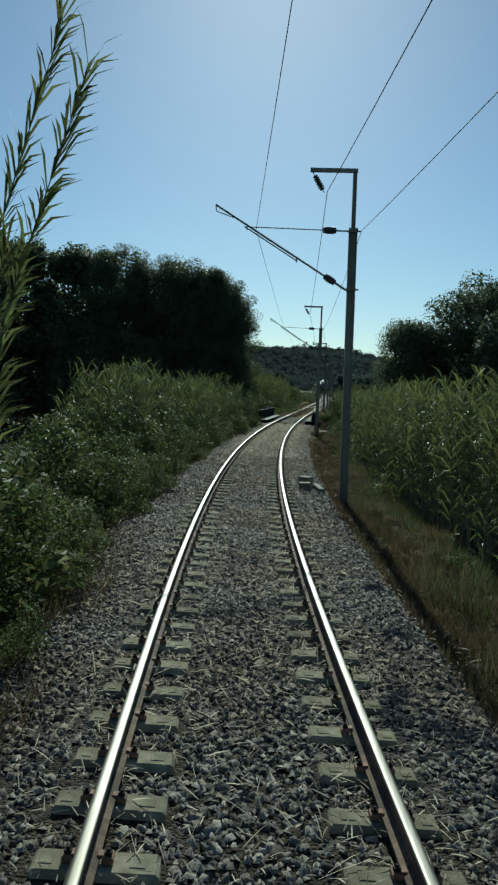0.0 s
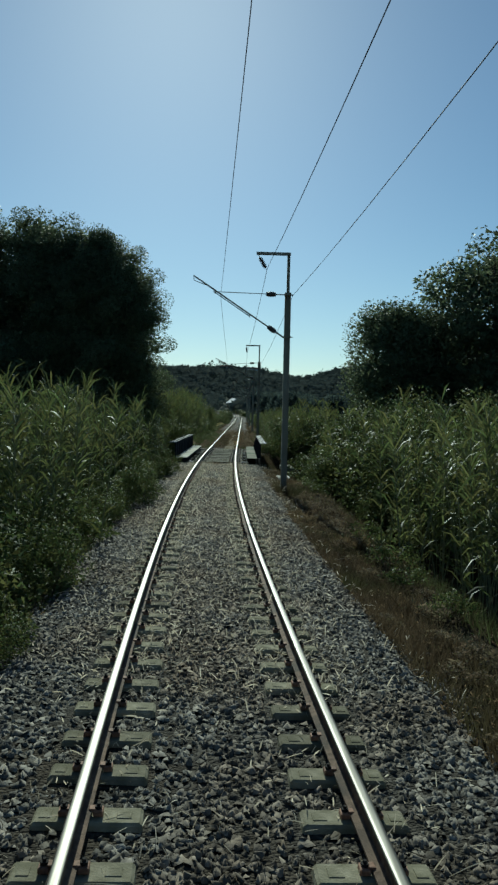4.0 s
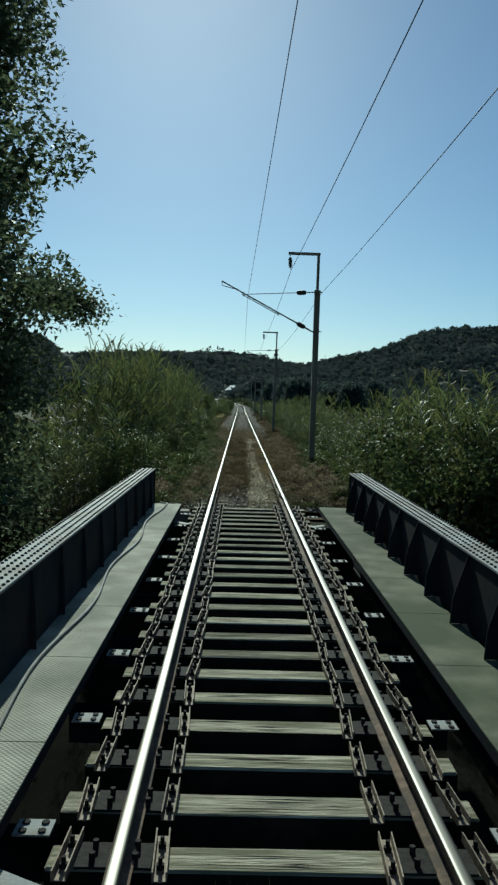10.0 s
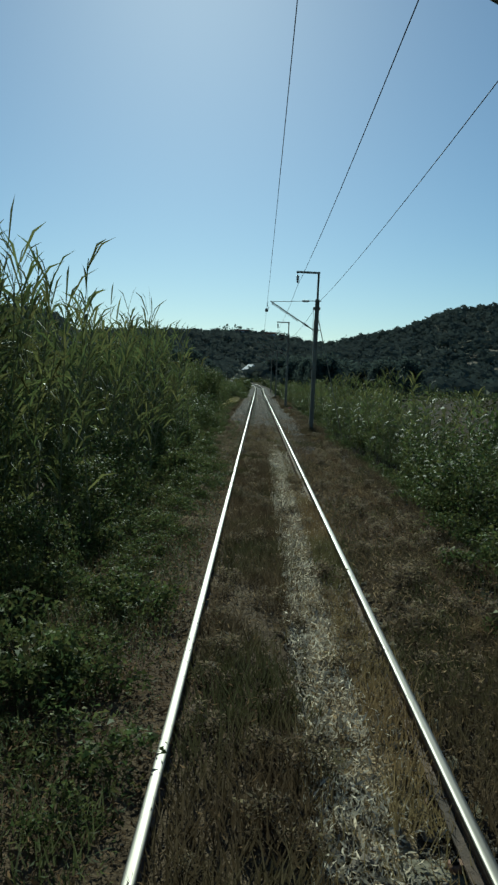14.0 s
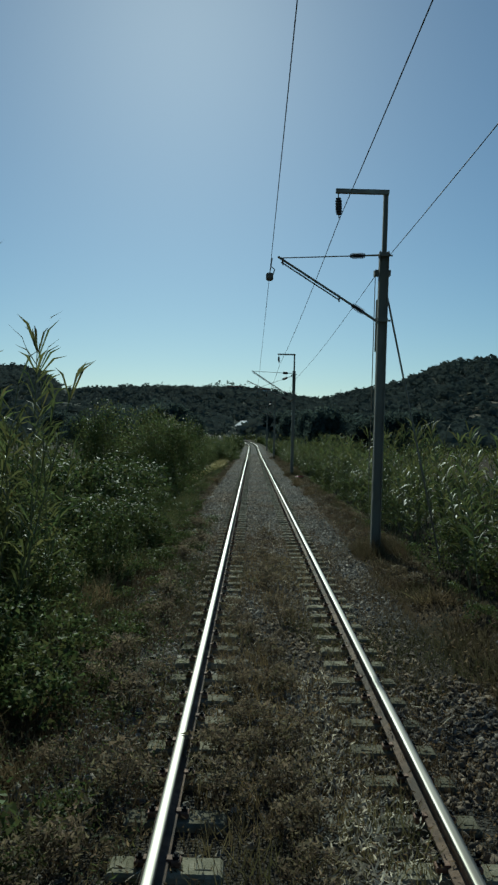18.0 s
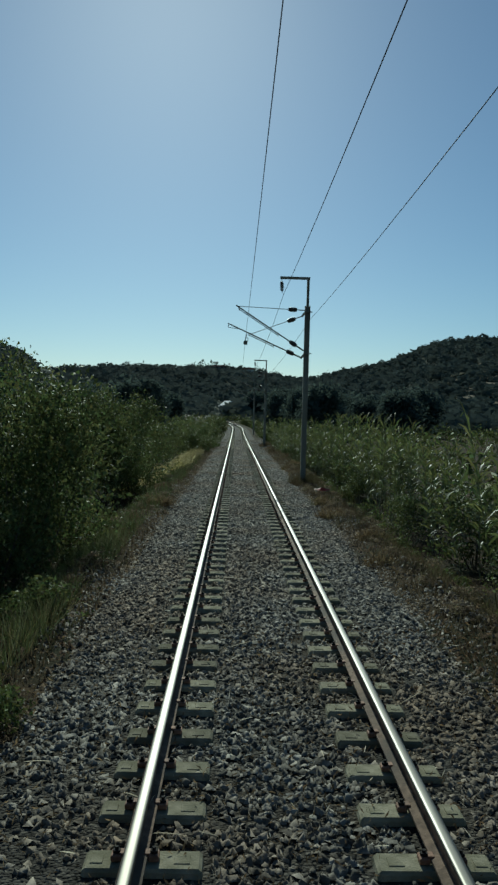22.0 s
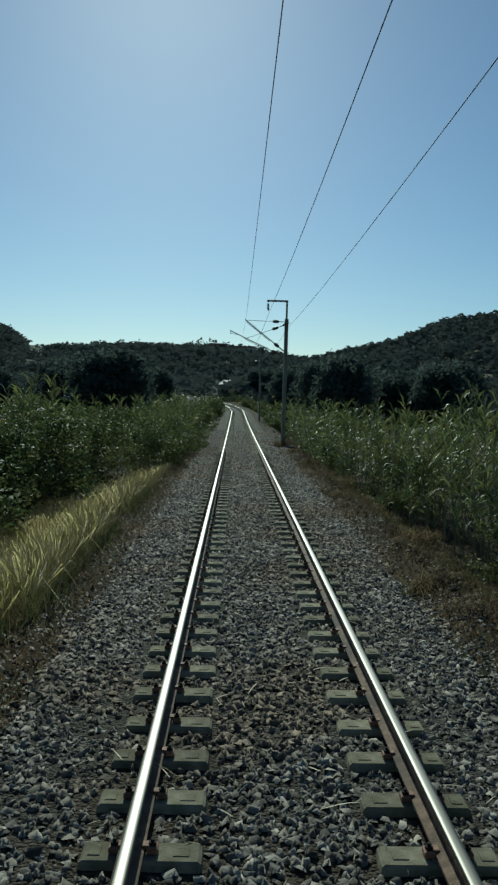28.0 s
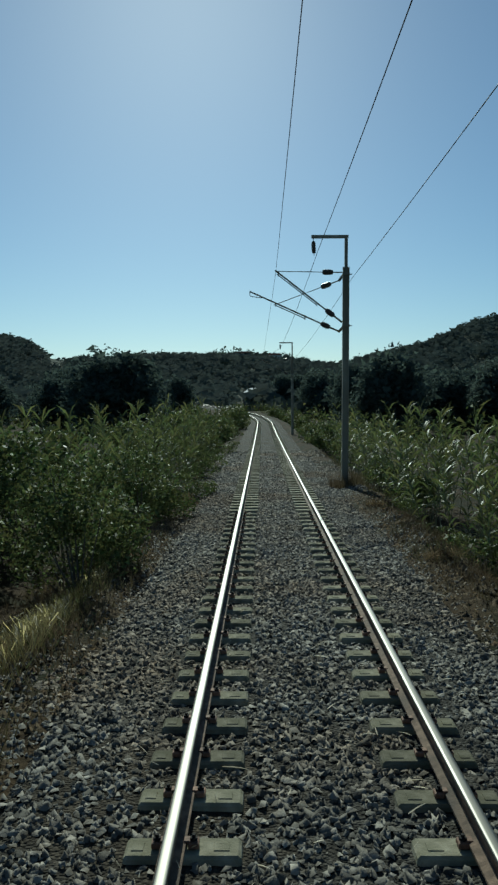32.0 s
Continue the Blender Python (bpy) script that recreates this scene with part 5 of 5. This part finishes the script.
grass("dry_grass", "thin brown grass among the ballast", 9000, 141, 153, -2.6, 2.6, (0.04, 0.14), WEEDGRASS, 0.013, 0.95, fine=True)
grass("dry_grass", "brown grass between the rails", 15000, 127, 147, -0.7, 0.75, (0.05, 0.2), GRASS, 0.012, 0.7, fine=True)
grass("straw_stubble", "short bleached straw on the trampled trail", 20000, DK1, 130, 0.0, 0.52, (0.02, 0.09), STRAW, 0.015, 0.3, fine=True)
grass("dry_grass", "brown grass hiding the sleepers beside the rail", 9000, 104, 122, 0.5, 0.98, (0.05, 0.22), GRASS, 0.013, 0.4, fine=True)
for d0, d1 in ((2.15, 3.3), (-3.3, -2.15)):
    grass("rusty_weeds", "low rusty weeds creeping over the ballast edge", 30000, 20, 216, d0, d1, (0.03, 0.15), WEEDGRASS, 0.016, 0.3, fine=True)
grass("dry_grass", "sparse brown grass on the trampled trail", 9000, DK1, 130, 0.0, 1.0, (0.06, 0.22), GRASS, 0.012, 0.9, fine=True)
grass("rusty_weeds", "rusty brown weeds along the ballast edge", 52000, 20, 216, 2.2, 5.2, (0.05, 0.26), WEEDGRASS, 0.017, 0.1, fine=True)
grass("rusty_weeds", "rusty brown weeds along the ballast edge", 52000, 20, 216, -5.2, -2.25, (0.05, 0.26), WEEDGRASS, 0.017, 0.1, fine=True)
grass("dry_grass", "dry grass along the bank", 30000, 20, 240, 2.8, 5.2, (0.08, 0.34), WEEDGRASS, 0.014, 0.75, fine=True)
grass("dry_grass", "dry grass along the bank", 12000, 128, 152, -4.4, -2.6, (0.12, 0.4), GRASS, 0.014, 0.75, fine=True)
grass("yellow_grass", "yellow-green grass on the shoulder", 9000, 138, 160, -4.0, -2.5, (0.2, 0.55), YELLOWGRASS, 0.009, 1.1, fine=True)
grass("green_grass", "green grass on the shoulder", 12000, 138, 165, -4.0, -2.5, (0.2, 0.5), GREENGRASS, 0.012, 0.95, fine=True)
grass("yellow_grass", "tall yellow grass on the shoulder", 46000, 182, 206, -6.4, -2.7, (0.2, 0.8), YELLOWGRASS, 0.010, 0.95, fine=True)
grass("yellow_grass", "pale bleached grass stems on the shoulder", 7000, 183, 206, -6.2, -2.8, (0.5, 1.15), STRAW, 0.007, 1.1, 0.5)
grass("rusty_weeds", "brown weeds under the yellow grass", 16000, 180, 206, -5.2, -2.6, (0.1, 0.45), WEEDGRASS, 0.013, 0.8, fine=True)
grass("yellow_grass", "tall yellow grass on the shoulder", 14000, 182, 206, -6.2, -2.9, (0.7, 1.2), YELLOWGRASS, 0.009, 0.7, 0.7)
grass("green_grass", "green grass under the yellow grass", 9000, 180, 205, -4.6, -2.6, (0.15, 0.5), GREENGRASS, 0.012, 0.9, fine=True)
grass("rusty_weeds", "brown weeds over the outer sleeper ends", 30000, 127, 147, -2.6, -0.98, (0.04, 0.17), WEEDGRASS, 0.013, 0.45, fine=True)
grass("rusty_weeds", "brown weeds over the outer sleeper ends", 16000, DK1 + 0.3, 112, 0.98, 2.0, (0.05, 0.2), WEEDGRASS, 0.013, 0.4, fine=True)
grass("rusty_weeds", "brown weeds over the outer sleeper ends", 16000, 127, 146, 0.98, 2.6, (0.04, 0.15), WEEDGRASS, 0.013, 0.65, fine=True)
grass("green_grass", "green weeds beside the buried track", 20000, 96, 129, -3.0, -1.1, (0.05, 0.2), GREENGRASS, 0.014, 0.5, fine=True)
grass("rusty_weeds", "rusty weeds left of the buried rail", 6000, 96, 131, -2.9, -1.5, (0.05, 0.22), WEEDGRASS, 0.014, 0.6, fine=True)
grass("rusty_weeds", "dense brown weeds at the ballast edge", 26000, 18, 64, 2.15, 3.1, (0.06, 0.26), WEEDGRASS, 0.016, 0.1, fine=True)
grass("rusty_weeds", "brown weeds on the ballast edge", 6000, 19, 34, -2.6, -1.6, (0.06, 0.28), WEEDGRASS, 0.014, 0.6, fine=True)
grass("green_grass", "green weeds on the bank", 9000, 18, 79, -4.2, -2.5, (0.15, 0.5), GREENGRASS, 0.016, 0.7)
grass("verge_grass", "long yellow-green grass tufts on the verge", 5000, 22, 52, 2.45, 3.7, (0.1, 0.45), GRASS, 0.012, 1.35, fine=True)
grass("verge_grass", "long yellow-green grass tufts on the verge", 8000, 22, 52, 2.6, 3.9, (0.15, 0.55), GREENGRASS, 0.012, 1.35, fine=True)
grass("green_grass", "green weeds on the bank", 7000, 22, 60, 3.6, 5.0, (0.15, 0.45), GREENGRASS, 0.016, 0.8, fine=True)
grass("green_grass", "green weeds on the bank", 22000, 94, 200, -4.2, -2.5, (0.1, 0.4), GREENGRASS, 0.018, 0.7, fine=True)

def litter(name, label, n, y0, y1, d0, d1, size, mat, lift=0.03):
    """Small dead or green leaves and stems lying in a rough mat."""
    y, d = rng.uniform(y0, y1, n), rng.uniform(d0, d1, n)
    k = (y < BR0 - 0.2) | (y > DK1)
    y, d = y[k], d[k]
    P = on_line(y, d, 0.0)
    a = np.abs(d)
    bedz = np.where(a < 1.95, -0.25, np.where(a < 2.7, -0.25 - (a - 1.95) * 0.45, -9))
    bedz = np.where((y > 99.5) & (y < 126) & ((d < 0) | (d > 1.02)) & (a < 2.3), -0.11, bedz)
    bedz = np.where((y > DK1 + 1.5) & (y < 128) & (d >= 0) & (d <= 1.0), -0.192 - 0.026 * (y < 104) + 0.04 * ((y > 105) & (y < 117)), bedz)
    P[:, 2] = np.maximum(P[:, 2] + bedz, ground_z(P[:, 0], P[:, 1])) + rng.uniform(0, lift, len(y))
    tagged(new(name, leaves(name, P, np.full(len(y), size), mat, 0.2, -0.45, 0.0, out=np.tile([0.0, -0.15, 1.0], (len(y), 1)))), label, "litter", kind="stuff")


litter("grass_litter", "matted brown dead grass over the track", 70000, DK1 + 1, 131, -2.8, 2.9, 0.05, LITTER, 0.10)
litter("grass_litter", "matted brown dead grass beside the buried rail", 16000, DK1 + 1.5, 128, -2.0, -0.96, 0.065, LITTER, 0.07)
litter("grass_litter", "matted brown dead grass beside the buried rail", 16000, DK1 + 1.5, 126, 0.96, 2.4, 0.065, LITTER, 0.07)
litter("grass_litter", "matted brown dead grass between the sleepers", 22000, 128, 154, -2.5, 2.5, 0.055, LITTER, 0.08)
litter("grass_litter", "matted brown dead grass lying over the sleepers", 15000, 128, 144, -1.35, 1.35, 0.05, LITTER, 0.15)
litter("weed_mat", "small green weeds beside the sleepers", 12000, 128, 148, -2.7, -1.3, 0.05, LEAF, 0.12)
litter("straw_path", "pale straw trail between the rails", 18000, DK1, 131, 0.05, 0.5, 0.075, STRAW, 0.05)
litter("straw_path", "pale straw trail between the rails", 5500, DK1, 131, 0.45, 0.8, 0.06, STRAW, 0.03)
litter("weed_mat", "small green weeds among the dead grass", 30000, DK1, 133, -3.2, -0.95, 0.05, LEAF, 0.2)
litter("grass_litter", "matted brown dead grass on the bank", 34000, 20, 215, 2.0, 4.8, 0.06, LITTER, 0.08)
litter("grass_litter", "matted brown dead grass on the bank", 34000, 20, 215, -4.8, -2.0, 0.06, LITTER, 0.08)
litter("grass_litter", "matted brown dead grass at the ballast edge", 16000, 18, 64, 2.1, 3.1, 0.07, LITTER, 0.06)
litter("weed_mat", "small green weeds on the bank", 9000, 20, 215, 2.5, 5.0, 0.06, LEAF, 0.2)
litter("weed_mat", "small green weeds on the bank", 12000, 20, 215, -5.0, -2.3, 0.06, LEAF, 0.25)

grass("dry_grass", "dry grass tuft at the bridge end", 900, 79.7, 80.45, -0.6, 0.7, (0.3, 0.75), WEEDGRASS, 0.008, 0.6, fine=True)
for x, y in ((2.7, 68.7), (2.47, 106.43), (2.43, 140.3), (2.36, 176.0), (2.33, 218.8)):
    grass("weed_tuft", "brown and green grass round the foot of the mast", 900, y - 0.7, y + 0.5, x - 0.5, x + 0.6, (0.7, 1.6), WEEDGRASS, 0.012, -0.5, fine=True)

# straws lying between the sleepers
n = 48500
y, d = np.concatenate([rng.uniform(17, 215, 28000), rng.uniform(17, 34, 4500), rng.uniform(48, 80, 16000)]), rng.normal(size=n) * np.where(np.arange(n) % 2, 1.2, 0.35) + np.where(np.arange(n) % 2, 0, np.where(np.arange(n) % 4, 0.87, -0.87))
k = (np.abs(d) < 2.4) & ((y < BR0) | (y > DK1 + 0.2)) & (rng.uniform(size=n) < np.where(y < 32, 1.0, np.where(y < 80, 0.9, 0.22)))
y, d = y[k], d[k]
P = on_line(y, d, -0.195)
t = np.stack([rng.normal(size=len(y)), rng.normal(size=len(y)), np.abs(rng.normal(size=len(y))) * 0.7], -1) * rng.uniform(0.03, 0.095, len(y))[:, None]
long = rng.uniform(size=len(y)) < 0.16
t = t * np.where(long, rng.uniform(1.6, 2.6, len(y)), 1.0)[:, None]
t[:, 2] *= np.where(long, 0.5, 1.0)
t[:, :2] *= np.where((y > 46) & (y < 80), 0.62, 0.85)[:, None]
tagged(new("straw", blades("straw", P, t, np.where(long, 0.006, np.where((y > 46) & (y < 80), 0.011, 0.008)), STRAW, 0.10)), "pale dead straw scattered on the ballast", "straw", kind="stuff")

# ---- ballast stones ----
def stones(name, n, y0, y1, keepf, size, lift=0.0):
    y, d = rng.uniform(y0, y1, n), rng.uniform(-2.9, 2.9, n)
    grid = S_A if y1 < 90 else S_B
    j = np.clip(np.searchsorted(grid, y), 1, len(grid) - 1)
    gap = np.minimum(np.abs(y - grid[j - 1]), np.abs(y - grid[j]))
    a = np.abs(d)
    k = keepf(y, d) & ~((gap < 0.14) & (a > 0.44) & (a < 1.21)) & (np.abs(a - 0.869) > 0.10)
    y, d, a = y[k], d[k], a[k]
    n = len(y)
    z = np.where(a < 1.9, -0.219, -0.219 - (a - 1.9) * 0.36) + rng.uniform(-0.013, 0.010, n) + lift
    P = on_line(y, d, z)
    P[:, 2] = np.where(a > 2.0, np.maximum(P[:, 2], ground_z(P[:, 0], P[:, 1]) + 0.005), P[:, 2])
    c = np.array([[-1, -1, -0.7], [1, -1, -0.7], [1, 1, -0.7], [-1, 1, -0.7], [-0.45, 0, 0.5], [0.45, 0, 0.5]], dtype=float)
    v = (c[None] + rng.uniform(-0.45, 0.45, (n, 6, 3))) * rng.uniform(0.55, 1.3, (n, 1, 3)) * (size * rng.uniform(0.6, 1.2, (n, 1, 1)))
    A = rng.uniform(0, 6.283, n)
    B = rng.uniform(-0.7, 0.7, n)
    ca, sa, cb, sb = np.cos(A), np.sin(A), np.cos(B), np.sin(B)
    R = np.stack([np.stack([ca, -sa * cb, sa * sb], -1), np.stack([sa, ca * cb, -ca * sb], -1), np.stack([0 * A, sb, cb], -1)], 1)
    v = np.einsum("nij,nkj->nki", R, v) + P[:, None, :]
    f = np.array([[0, 1, 5], [0, 5, 4], [1, 2, 5], [2, 3, 4], [2, 4, 5], [3, 0, 4]])
    tagged(new(name, soup(name, v, (np.arange(n)[:, None, None] * 6 + f[None]).ravel(), 3, STONE)), "loose grey and brown crushed ballast stones", "ballast", kind="stuff")


def clods(n, y0, y1, d0, d1):
    """Lumps of dry earth and half-buried stones on the verge."""
    y, d = rng.uniform(y0, y1, n), d0 + (d1 - d0) * rng.uniform(0, 1, n) ** 1.6
    k = (y < BR0 - 1.5) | (y > DK1)
    y, d = y[k], d[k]
    P = on_line(y, d, 0.0)
    n = len(y)
    P[:, 2] = np.maximum(ground_z(P[:, 0], P[:, 1]), P[:, 2] + np.where(np.abs(d) < 2.45, -0.31 - (np.abs(d) - 2.1) * 0.54, -9))
    c = np.array([[-1, -1, -0.7], [1, -1, -0.7], [1, 1, -0.7], [-1, 1, -0.7], [0, 0, 0.7]], dtype=float)
    v = (c[None] + rng.uniform(-0.45, 0.45, (n, 5, 3))) * rng.uniform(0.6, 1.4, (n, 1, 3)) * rng.uniform(0.02, 0.055, (n, 1, 1)) + P[:, None, :]
    f = np.array([[0, 1, 4], [1, 2, 4], [2, 3, 4], [3, 0, 4]])
    tagged(new("earth_clods", soup("earth_clods", v, (np.arange(n)[:, None, None] * 5 + f[None]).ravel(), 3, EARTH)), "lumps of brown earth along the ballast edge", "earth", kind="stuff")


for d0, d1 in ((2.15, 4.6), (-2.15, -4.4)):
    clods(20000, 19, 216, d0, d1)


def edge_fade(y, d):
    """Fewer stones towards an uneven outer edge."""
    e = 2.15 - 0.6 * ((y > 125) & (y < 149)) + 0.22 * np.sin(y * 0.7) + 0.15 * np.sin(y * 1.9 + d)
    return rng.uniform(size=len(y)) < np.clip((e + 0.55 - np.abs(d)) / 0.95, 0.04, 1)


stones("ballast_stones", 165000, 18, DK0 - 0.05, edge_fade, 0.0265)
stones("ballast_stones", 44000, DK1 + 0.1, 131, lambda y, d: rng.uniform(size=len(y)) < 0.10 + 0.5 * ((d > 0.08) & (d < 0.95)) + 0.55 * (y < 99.5) + 0.7 * ((y > 121) & (d > 0)), 0.026, 0.03)
stones("ballast_stones", 46000, 204.9, 226, edge_fade, 0.0265)
stones("ballast_stones", 7000, 226, 239, edge_fade, 0.05)
stones("ballast_stones", 195000, 128, 205, lambda y, d: edge_fade(y, d) & (rng.uniform(size=len(y)) < np.clip((y - 121) / 22, 0.5, 1)), 0.0275)

# ---- concrete slabs and scraps beside the track ----
def slab(label, x, y, z, w, l, t, turn, tilt=0.0):
    ob = new("concrete_slab", finish(box(bm_new(), (-w / 2, -l / 2, -t), (w / 2, l / 2, 0), 0.012), "concrete_slab", MOSSY if "mossy" in label else CONC_OLD if "trough" in label else SLAB))
    tagged(ob, label, "slab")
    ob.matrix_basis = pose(x, y, z, tilt, 0, turn)


slab("pale concrete slab lying at the track edge", 3.03, 75.25, -0.42, 0.56, 1.0, 0.08, 3, 2)
slab("worn mossy concrete slab by the bridge end", 3.5, 81.0, -0.35, 0.55, 2.6, 0.2, 2)
slab("pale broken lump lying on the mossy slab", 3.42, 80.05, -0.26, 0.34, 0.24, 0.09, 25, 6)
slab("broken grey concrete trough block beside the ballast", 3.19, 39.28, 0.02, 0.32, 0.26, 0.40, -28, 3)
slab("pale broken trough end beside the ballast", 3.2, 38.7, -0.08, 0.30, 0.24, 0.32, 8, 3)
slab("worn pale trough lid sunk in the grass", 3.57, 38.75, -0.17, 0.15, 0.85, 0.28, 14, 3)
slab("pale broken concrete piece on the ballast edge", 2.75, 203.2, -0.33, 0.24, 0.6, 0.14, 12, 8)

# ---- scraps of red plastic on the verge ----
for x, y, turn, size in ((3.08, 75.70, 0.5, 1.2), (2.55, 170.9, 0.4, 2.0)):
    bm = bm_new()
    pts = [bm.verts.new((0.16 * math.cos(k * 1.0472) * random.uniform(0.6, 1.2), 0.12 * math.sin(k * 1.0472) * random.uniform(0.6, 1.2), 0.04 + 0.05 * random.random())) for k in range(6)]
    top = bm.verts.new((0.02, 0.0, 0.13))
    for k in range(6):
        bm.faces.new((pts[k], pts[(k + 1) % 6], top))
    r = bmesh.ops.solidify(bm, geom=bm.faces[:], thickness=0.012)
    ob = tagged(new("plastic_scrap", finish(bm, "plastic_scrap", REDCLOTH)), "crumpled red plastic scrap lying on the verge", "scrap")
    ob.matrix_basis = Matrix.Translation((x, y, max(float(ground_z(x, y)), -0.42) + 0.02)) @ Matrix.Rotation(turn, 4, "Z") @ Matrix.Diagonal((size, size * 0.6, size * 0.8, 1))

# ---- white building on the far slope, and two more on the ridge ----
def prism(outline, y0, y1):
    """An upright outline in x and z, drawn out from y0 to y1."""
    b = bm_new()
    f = b.faces.new([b.verts.new((x, y0, z)) for x, z in outline])
    r = bmesh.ops.extrude_face_region(b, geom=[f])
    bmesh.ops.translate(b, verts=[v for v in r["geom"] if isinstance(v, bmesh.types.BMVert)], vec=(0, y1 - y0, 0))
    return b


house = new("house")
tagged(house, "white gabled farmhouse on the far wooded slope", "house")
part("wall", finish(box(bm_new(), (-3.4, -5.0, -3), (3.4, 5.0, 2.4)), "wall", CONC_OLD), house, "grey rendered wall")
part("roof", finish(prism(((-4.2, 1.9), (4.2, 1.9), (4.2, 2.1), (0, 5.1), (-4.2, 2.1)), -5.6, 5.6), "roof", WHITE), house, "sunlit white sheet roof")
for k in range(2):
    part("window", finish(box(bm_new(), (-2.2 + k * 2.6, -5.05, 0.2), (-1.0 + k * 2.6, -4.98, 1.5)), "window", BLACK), house, "dark window")
house.matrix_basis = Matrix.Translation((-4.4, 540.0, 6.2)) @ Matrix.Rotation(-1.2 - 1.571, 4, "Z") @ Matrix.Diagonal((0.9, 0.9, 1.0, 1))
for x, w in ((11.0, 12.0), (-17.5, 14.0)):
    e = new("house")
    tagged(e, "long pale house among pines on the far ridge", "house", "houses on the ridge")
    part("wall", finish(box(bm_new(), (-w / 2, 0, -6), (w / 2, 8, 2.6)), "wall", WHITE), e, "whitewashed wall")
    part("roof", finish(prism(((-w / 2 - 0.5, 2.6), (w / 2 + 0.5, 2.6), (w / 2 - 1.5, 4.4), (-w / 2 + 1.5, 4.4)), -0.6, 8.6), "roof", TILE), e, "weathered tile roof")
    for k in range(4):
        part("window", finish(box(bm_new(), (-w * 0.36 + k * w * 0.2, -0.06, -0.4), (-w * 0.36 + k * w * 0.2 + 1.1, 0.02, 1.1)), "window", BLACK), e, "dark window")
    e.matrix_basis = Matrix.Translation((x, 897.0, float(ground_z(x, 897.0)) + 1.6))

# ---- dry terraces on the far hillside ----
for k in range(9):
    y0 = 560 + 19 * k
    xs = np.linspace(100 + 8 * k + rng.uniform(-14, 14), 150 + 11 * k + rng.uniform(-10, 20), 22)
    ys = y0 + 5 * np.sin(xs * 0.05 + k)
    v, f = [], []
    for a, (x, y) in enumerate(zip(xs, ys)):
        z = float(ground_z(x, y))
        thick = 1.5 + 0.9 * math.sin(a * 1.1 + k) * math.sin(a * 0.4)
        v += [(x, y, z - 1.0), (x, y, z + thick), (x, y + 7, float(ground_z(x, y + 7)) + thick)]
    for a in range(len(xs) - 1):
        f += [(3 * a, 3 * a + 3, 3 * a + 4, 3 * a + 1), (3 * a + 1, 3 * a + 4, 3 * a + 5, 3 * a + 2)]
    tagged(new("terrace", mesh_of("terrace", v, f, TERRACE)), "pale dry terrace bank on the far hillside", "terrace", "terraces on the hillside")

# ---- two tall canes leaning over the line at the start ----
for x, y, h, lx, turn in ((0.15, 25.2, 6.0, 0.21, 0.3), (-0.4, 25.8, 7.0, 0.19, 1.7), (-0.6, 24.6, 6.2, 0.12, 3.0), (-0.15, 25.5, 4.4, 0.14, 2.0)):
    bm = bm_new()
    top = Vector((lx * h, -0.1, h))
    bow = Vector((lx * h * 0.32, 0, h * 0.6))
    rod(bm, (0, 0, 0), bow, 0.016, 6, 0.012, False)
    rod(bm, bow, top, 0.012, 6, 0.004, False)
    t = np.linspace(0.35, 1.0, 150) + rng.uniform(-0.01, 0.01, 150)
    base = np.where(t[:, None] < 0.6, np.array(bow) * t[:, None] / 0.6, np.array(bow) + (np.array(top) - np.array(bow)) * (t[:, None] - 0.6) / 0.4)
    a = rng.uniform(0, 6.283, 150)
    tv = np.stack([np.cos(a) * 0.36 + 0.22, np.sin(a) * 0.36, rng.uniform(0.55, 1.0, 150)], -1) * rng.uniform(0.35, 0.85, 150)[:, None]
    e = new("giant_cane")
    tagged(e, "single tall giant cane leaning towards the track", "cane", "cane brake")
    part("stalk", finish(bm, "stalk", STALK), e)
    tagged(part("leaves", cane_leaves("leaves", base, tv, np.full(150, 0.034), CANE, 0.3), e), kind="stuff")
    e.matrix_basis = Matrix.Translation((x, y, float(ground_z(x, y)) - 0.1))
